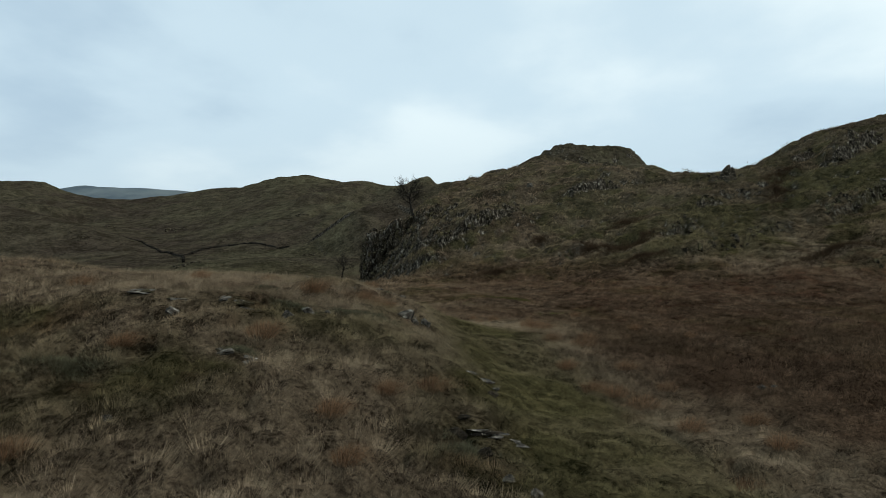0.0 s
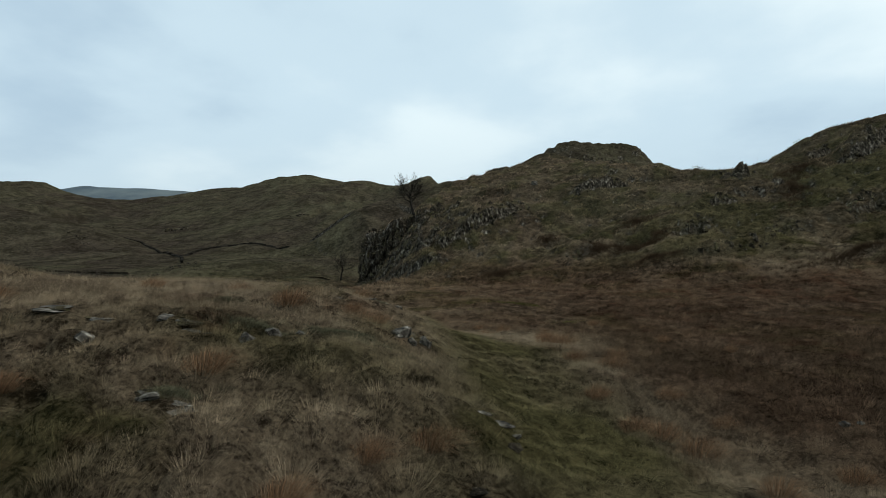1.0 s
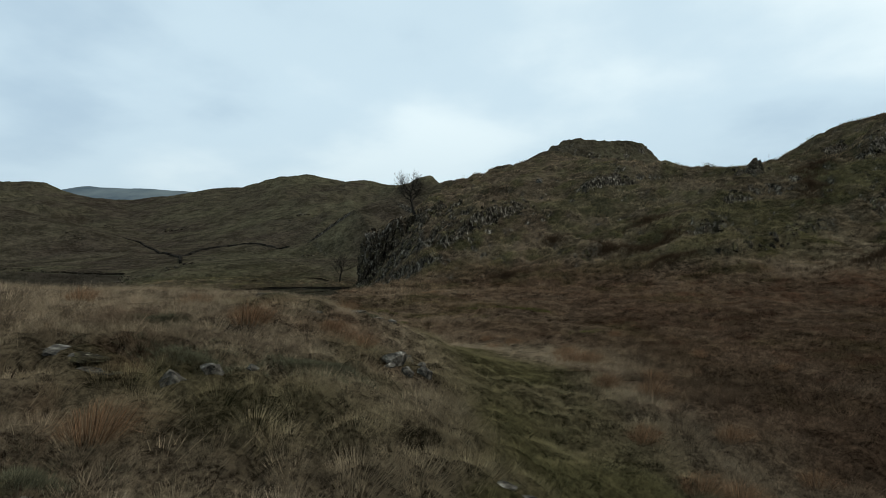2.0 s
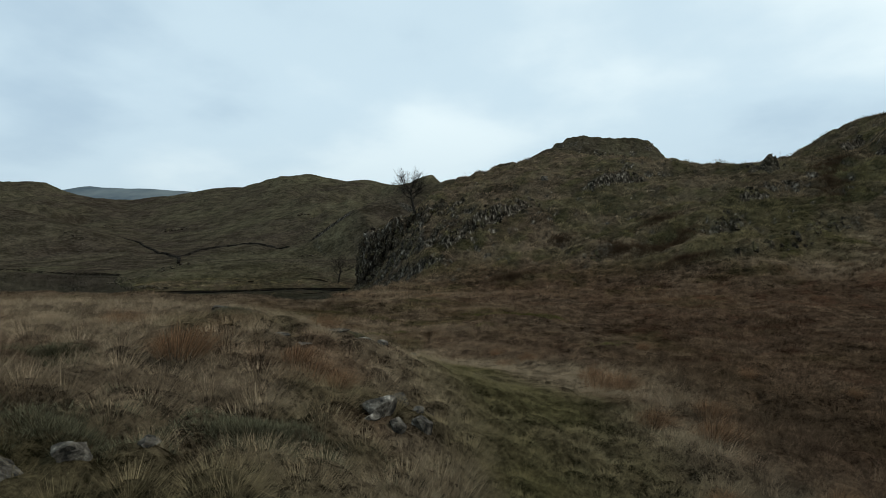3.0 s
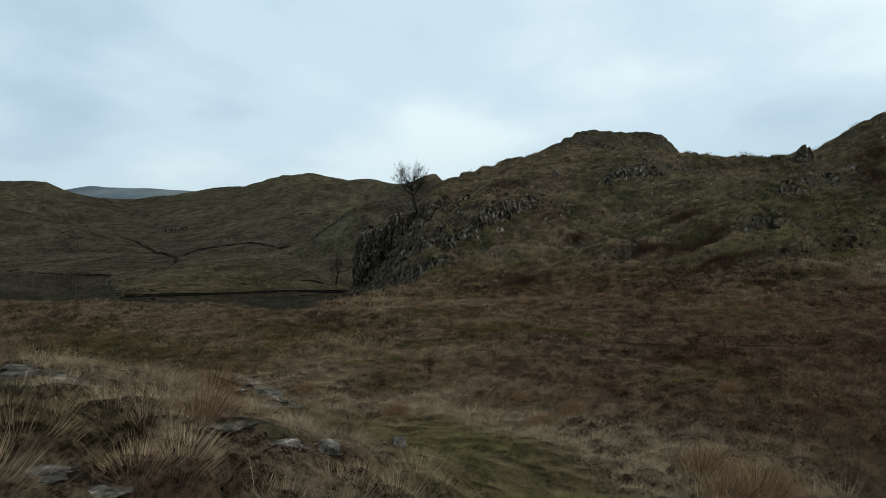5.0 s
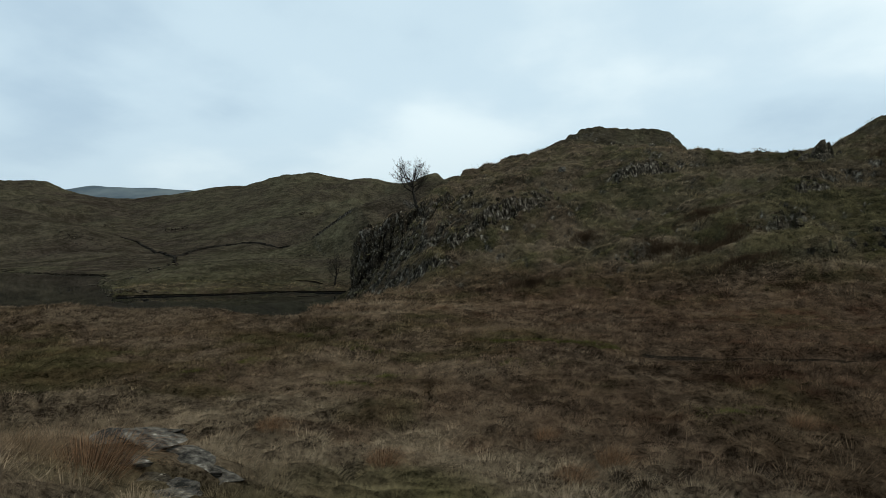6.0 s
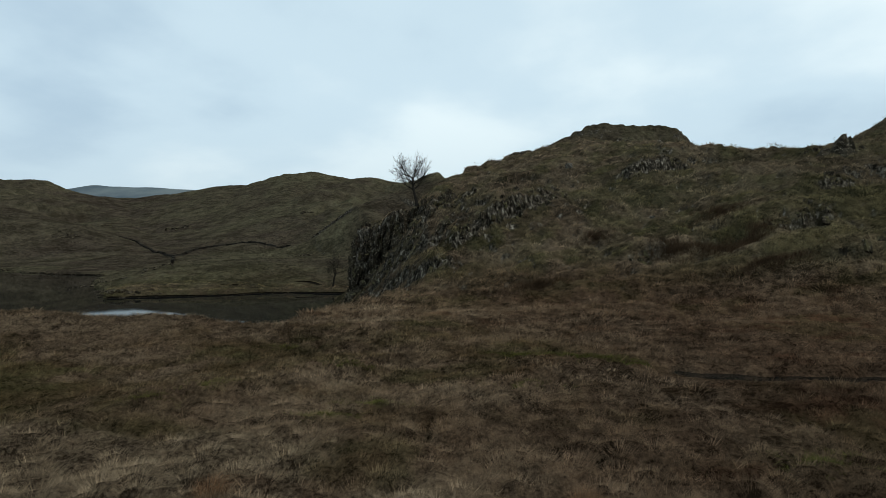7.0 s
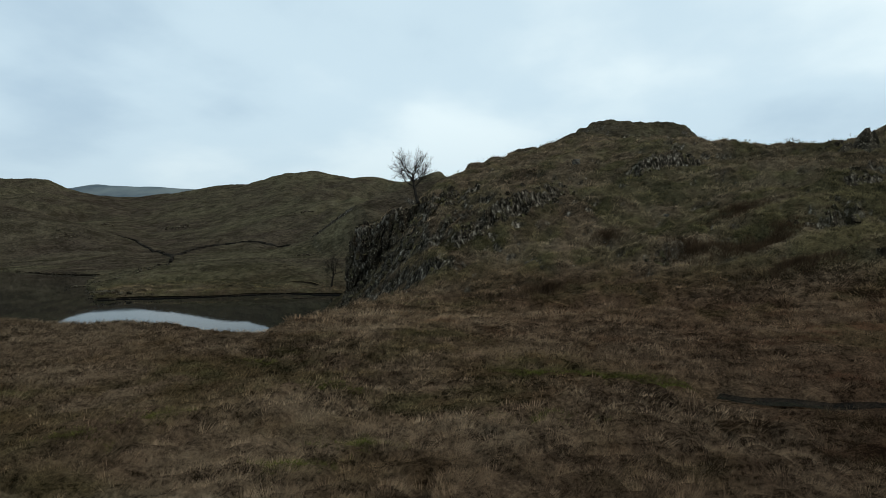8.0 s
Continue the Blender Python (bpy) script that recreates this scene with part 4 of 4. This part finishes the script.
def tufts(x, y, length, width, spread, count, mid=True, lean=(0.18, 0.08), fan=(0.15, 0.85), dome=0.0, vary=0.26):
    """Blades of many tussocks at once, with the plant cover of each tussock."""
    n = len(x) * count
    z = bare_height(x, y)
    gx, gy = (bare_height(x + 0.25, y) - z) / 0.25, (bare_height(x, y + 0.25) - z) / 0.25
    cov = cover(x, y, z)
    cov[:, 3] = np.clip(shade_of(x, y) + rng.normal(0, vary, len(x)), 0, 1)
    rise = (sum(tuft_rise(x, y)) if dome else height(x, y) - z) + np.zeros(len(x))

    def rep(v):
        return np.repeat(v, count)
    ang = rng.uniform(0, 2 * np.pi, n)
    q = np.sqrt(rng.random(n))
    rad = q * rep(spread)
    ox, oy = np.cos(ang) * rad, np.sin(ang) * rad
    root = rep(z) + ox * np.clip(rep(gx), -1.5, 1.5) + oy * np.clip(rep(gy), -1.5, 1.5) + rep(rise) * (np.sqrt(1.001 - (dome * q) ** 2) - 0.5 if dome else 1.0) - 0.03
    out = fan[0] + (fan[1] - fan[0]) * np.clip(0.6 * q + 0.4 * rng.random(n), 0, 1)
    L = rep(length) * rng.uniform(0.5, 1.15, n)
    v, f, per = blade_mesh(rep(x) + ox, rep(y) + oy, root, ang, out, L, rep(width) * rng.uniform(0.6, 1.3, n), lean, mid)
    cov = np.repeat(cov, count, 0)
    bx, by, grain = rep(x) + ox, rep(y) + oy, max(0.07, 0.0062 * float(np.median(y)))
    # mottled tone, its dark end also standing in for shaded gaps
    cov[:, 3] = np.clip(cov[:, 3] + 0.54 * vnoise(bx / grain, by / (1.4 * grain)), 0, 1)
    return v, f, np.repeat(cov, per, 0)


def scatter(n, y0, y1, power=1.0):
    """Places between two lines of the plan, denser towards the first."""
    y = y0 + (y1 - y0) * rng.random(n) ** power
    x = rng.uniform(-1, 1, n) * (4.5 + 0.78 * y)
    k = clear_of(x, y) & (height(x, y) > WATER + 0.3) & (to_line(x, y + 0.55, STREAM)[0] > 0.95) & (to_line(x, y, STREAM)[0] > 0.62)
    return x[k], y[k]


def stuff(name, made, material, label, category="grass"):
    v, f, c = made
    me = mesh_from(name, v, f, material, False)
    put_cover(me, c)
    return tagged(new(name, me), label, category, kind="stuff")


def free(x, y):
    return clear_of(x, y) & (to_line(x, y + 0.25, MOSS_RUN)[0] > 0.55) & (bare_height(x, y) > WATER + 0.3) & (to_line(x, y + 0.55, STREAM)[0] > 0.95) & (to_line(x, y, STREAM)[0] > 0.62)


def build_grass():
    def sward(y0, y1, size, salt, count, width, long_, fan, label, side, squash=1.0):
        """One tuft of drooping blades on every tussock of a stretch; side: -1 along the walk, 1 away from it, 0 both."""
        x, y, girth = dome_places(size, salt, y0 * squash, y1 * squash)
        y = y / squash
        k = free(x, y) & (np.abs(x) < 5.0 + 0.78 * y) & (side * (np.abs(x) - 7.5) >= 0)
        x, y, girth = x[k], y[k], girth[k]
        turf = np.exp(-(to_line(x, y, TURF)[0] / 1.6) ** 4)
        L = long_ * (0.75 + 0.6 * rng.random(len(x))) * (1 - 0.4 * turf) * (1 + 0.3 * fbm(x, y, 5.0, 2))
        stuff("grass", tufts(x, y, L, np.full(len(x), width), 0.66 * girth, count, False, (0.22, 0.06), fan, 0.85), GRASS, label)
    sward(4, 24, NEAR_SIZE, 0, 380, 0.0016, 0.25, (0.2, 1.2), "matted moor grass on the knoll, straw, brown and green", -1)
    sward(24, 34, NEAR_SIZE, 0, 250, 0.0022, 0.23, (0.2, 1.15), "reddish brown bog grass in low tussocks", -1)
    sward(4, 24, NEAR_SIZE, 0, 100, 0.0042, 0.25, (0.2, 1.15), "tufted moor grass, straw, brown and green", 1)
    sward(24, 34, NEAR_SIZE, 0, 80, 0.0056, 0.23, (0.25, 1.12), "reddish brown bog grass in low tussocks", 1)
    sward(34, 50, NEAR_SIZE, 0, 50, 0.0085, 0.22, (0.25, 1.12), "reddish brown bog grass in low tussocks", 0)
    sward(48, 72, HILL_SIZE, 5, 110, 0.013, 0.33, (0.3, 1.15), "brown and green hill grass on the slopes", 0, 0.8)
    sward(72, 112, HILL_SIZE, 5, 44, 0.021, 0.34, (0.3, 1.15), "brown and green hill grass on the slopes", 0, 0.8)
    # seedheads and longer blades between the tussocks
    x, y = scatter(4500, 3, 46, 1.1)
    k = to_line(x, y, TURF)[0] > 1.2
    x, y = x[k], y[k]
    stuff("grass", tufts(x, y, 0.16 + 0.16 * rng.random(len(x)), 0.0012 + 0.00016 * y, np.full(len(x), 0.2), 16, False, (0.3, 0.1), (0.2, 1.0)), GRASS,
          "thin longer grass blades among the tussocks")
    t = rng.random(3600) * (len(TURF) - 1)
    line = np.array(TURF)
    x = np.interp(t, np.arange(len(TURF)), line[:, 0]) + rng.normal(0, 0.85, 3600)
    y = np.interp(t, np.arange(len(TURF)), line[:, 1]) + rng.normal(0, 0.4, 3600)
    stuff("turf", tufts(x, y, 0.07 + 0.07 * rng.random(len(x)), np.full(len(x), 0.0023), np.full(len(x), 0.15), 36, False, (0.2, 0.08), (0.4, 1.2)), GRASS,
          "close-cropped green turf along the hollow")
    x, y = rng.uniform(-8, 5, 620), rng.uniform(4, 24, 620)
    k = (to_line(x, y, TURF)[0] > 1.5) & clear_of(x, y)
    x, y = x[k], y[k]
    stuff("tussocks", tufts(x, y, 0.22 + 0.16 * rng.random(len(x)) ** 1.5, np.full(len(x), 0.0013), 0.12 + 0.14 * rng.random(len(x)), 120, True, (0.3, 0.1), (0.3, 1.35)), GRASS,
          "long fine straw-coloured grass tussocks on the knoll")


build_grass()


# ---- rust tussocks, heather, rushes ----
def tussock_mesh(seed, blades, material):
    g = np.random.default_rng(seed)
    q = np.sqrt(g.random(blades))
    ang = g.uniform(0, 2 * np.pi, blades)
    px, py = np.cos(ang) * q * 0.22, np.sin(ang) * q * 0.22
    v, f, _ = blade_mesh(px, py, 0.06 * (1 - q * q) - 0.05, ang, 0.1 + 1.0 * q * g.uniform(0.5, 1.1, blades), g.uniform(0.30, 0.55, blades),
                         np.full(blades, 0.0015), (0.28, 0.06), True)
    return mesh_from("tussock", v, f, material, False)


RUST_MESHES = [tussock_mesh(i, 640, RUSTY) for i in range(4)]


def tussock(x, y, size, k):
    ob = new("tussock", RUST_MESHES[k % 4])
    ob.matrix_world = Matrix.LocRotScale(Vector((x, y, hz(x, y))), Euler((0, 0, k * 0.37 % 0.8 - 0.4)), Vector((size, size, size * 0.85)))
    return tagged(ob, "rust-red grass tussock standing out of the straw grass", "grass tussock", "rust-red tussocks")


for k, (x, y, size) in enumerate([
        (-0.25, 10.6, 1.0), (-0.95, 9.6, 0.7), (-1.6, 8.4, 0.8), (-1.2, 7.4, 0.7), (-3.4, 11.2, 1.1), (-5.2, 9.7, 0.8), (-5.0, 17.1, 1.0), (-3.4, 15.6, 1.25),
        (-2.2, 16.4, 0.8), (-1.95, 16.1, 1.1), (-1.5, 15.6, 0.7), (-2.4, 18.9, 1.0), (-8.5, 14.0, 1.0), (-5.0, 6.8, 0.8), (-3.35, 21.5, 1.15), (-6.6, 16.2, 0.9),
        (3.5, 14.2, 0.9), (3.9, 13.8, 1.0), (4.3, 13.2, 1.2), (3.2, 15.8, 0.9), (3.3, 18.6, 1.0), (4.6, 19.4, 1.1), (4.1, 18.0, 1.1), (3.1, 21.9, 1.2), (3.0, 21.0, 1.1), (3.5, 21.2, 1.2),
        (1.4, 25.2, 0.9), (2.1, 25.7, 0.9), (-1.4, 25.6, 0.9), (-3.5, 26.8, 0.8), (1.3, 27.2, 0.7), (4.8, 16.0, 0.9), (5.4, 14.6, 0.8), (4.6, 11.2, 0.9), (5.6, 10.0, 0.8),
        (4.2, 8.4, 0.8), (6.2, 12.0, 0.8), (6.0, 27.5, 0.8), (7.6, 24.0, 0.8), (9.0, 22.0, 0.8)]):
    tussock(x, y, size, k)


def patch(n, cx, cy, rx, ry, turn):
    """Places inside a soft-edged ellipse of the plan."""
    a, q = rng.uniform(0, 2 * np.pi, n), np.abs(rng.normal(0, 0.62, n))
    u, v, c, s = np.cos(a) * q * rx, np.sin(a) * q * ry, math.cos(radians(turn)), math.sin(radians(turn))
    return cx + u * c - v * s, cy + u * s + v * c


def build_heather():
    for cx, cy, rx, ry in HEATHER:
        n = int(1000 * rx * ry)
        x, y = patch(n, cx, cy, rx, ry, 0)
        stuff("heather", tufts(x, y, np.full(n, 0.13), np.full(n, 0.0032), np.full(n, 0.09), 30, False, (0, 0), (0.1, 1.1)), HEATH,
              "low grey-green heather mat among the grass", "heather")


def build_rushes():
    for cx, cy, rx, ry, turn, n in ((18.6, 60.2, 3.6, 1.0, 8, 520), (14.6, 60.6, 2.0, 0.7, 10, 200), (19.8, 65.2, 2.6, 1.3, 20, 260), (17.8, 54.6, 2.8, 1.0, 5, 280),
                                    (37.6, 67.8, 5.6, 1.5, 62, 560), (41.0, 73.0, 3.4, 1.2, 25, 300), (5.0, 57.2, 3.0, 1.2, 15, 260), (31.0, 48.0, 6.0, 1.0, 5, 380), (7.2, 78.0, 1.2, 0.8, 0, 90), (10.5, 66.0, 1.4, 0.7, 30, 90)):
        x, y = patch(n, cx, cy, rx, ry, turn)
        stuff("rushes", tufts(x, y, 0.3 + 0.4 * rng.random(n), np.full(n, 0.013), np.full(n, 0.25), 14, False, (0.1, 0.0), (0.1, 0.7)), RUSH,
              "dark brown dead bracken and rushes on the slope", "rushes")


def build_moss():
    """Bright sphagnum along the seep and in wet spots of the bog."""
    for cx, cy, rx, ry, turn, n in ((1.6, 37.9, 1.1, 0.5, -15, 120), (3.3, 37.2, 1.2, 0.45, -12, 170), (4.7, 36.8, 0.8, 0.4, -10, 140), (-6.1, 39.5, 0.9, 0.5, 0, 60), (-3.3, 36.3, 1.0, 0.5, 0, 60),
                                    (-6.3, 33.3, 1.0, 0.5, 0, 70), (-2.1, 32.4, 0.8, 0.4, 0, 70), (-2.9, 31.0, 0.9, 0.5, 0, 80), (-7.2, 32.3, 0.8, 0.4, 0, 50), (1.2, 33.6, 0.9, 0.4, 0, 60), (5.2, 28.6, 0.9, 0.4, 0, 60)):
        x, y = patch(n, cx, cy, rx, ry, turn)
        stuff("moss", tufts(x, y, np.full(n, 0.13), np.full(n, 0.004), np.full(n, 0.12), 26, False, (0, 0), (0.3, 1.2)), MOSS, "yellow-green bog moss in a wet seep", "moss")


build_heather()
build_rushes()
build_moss()
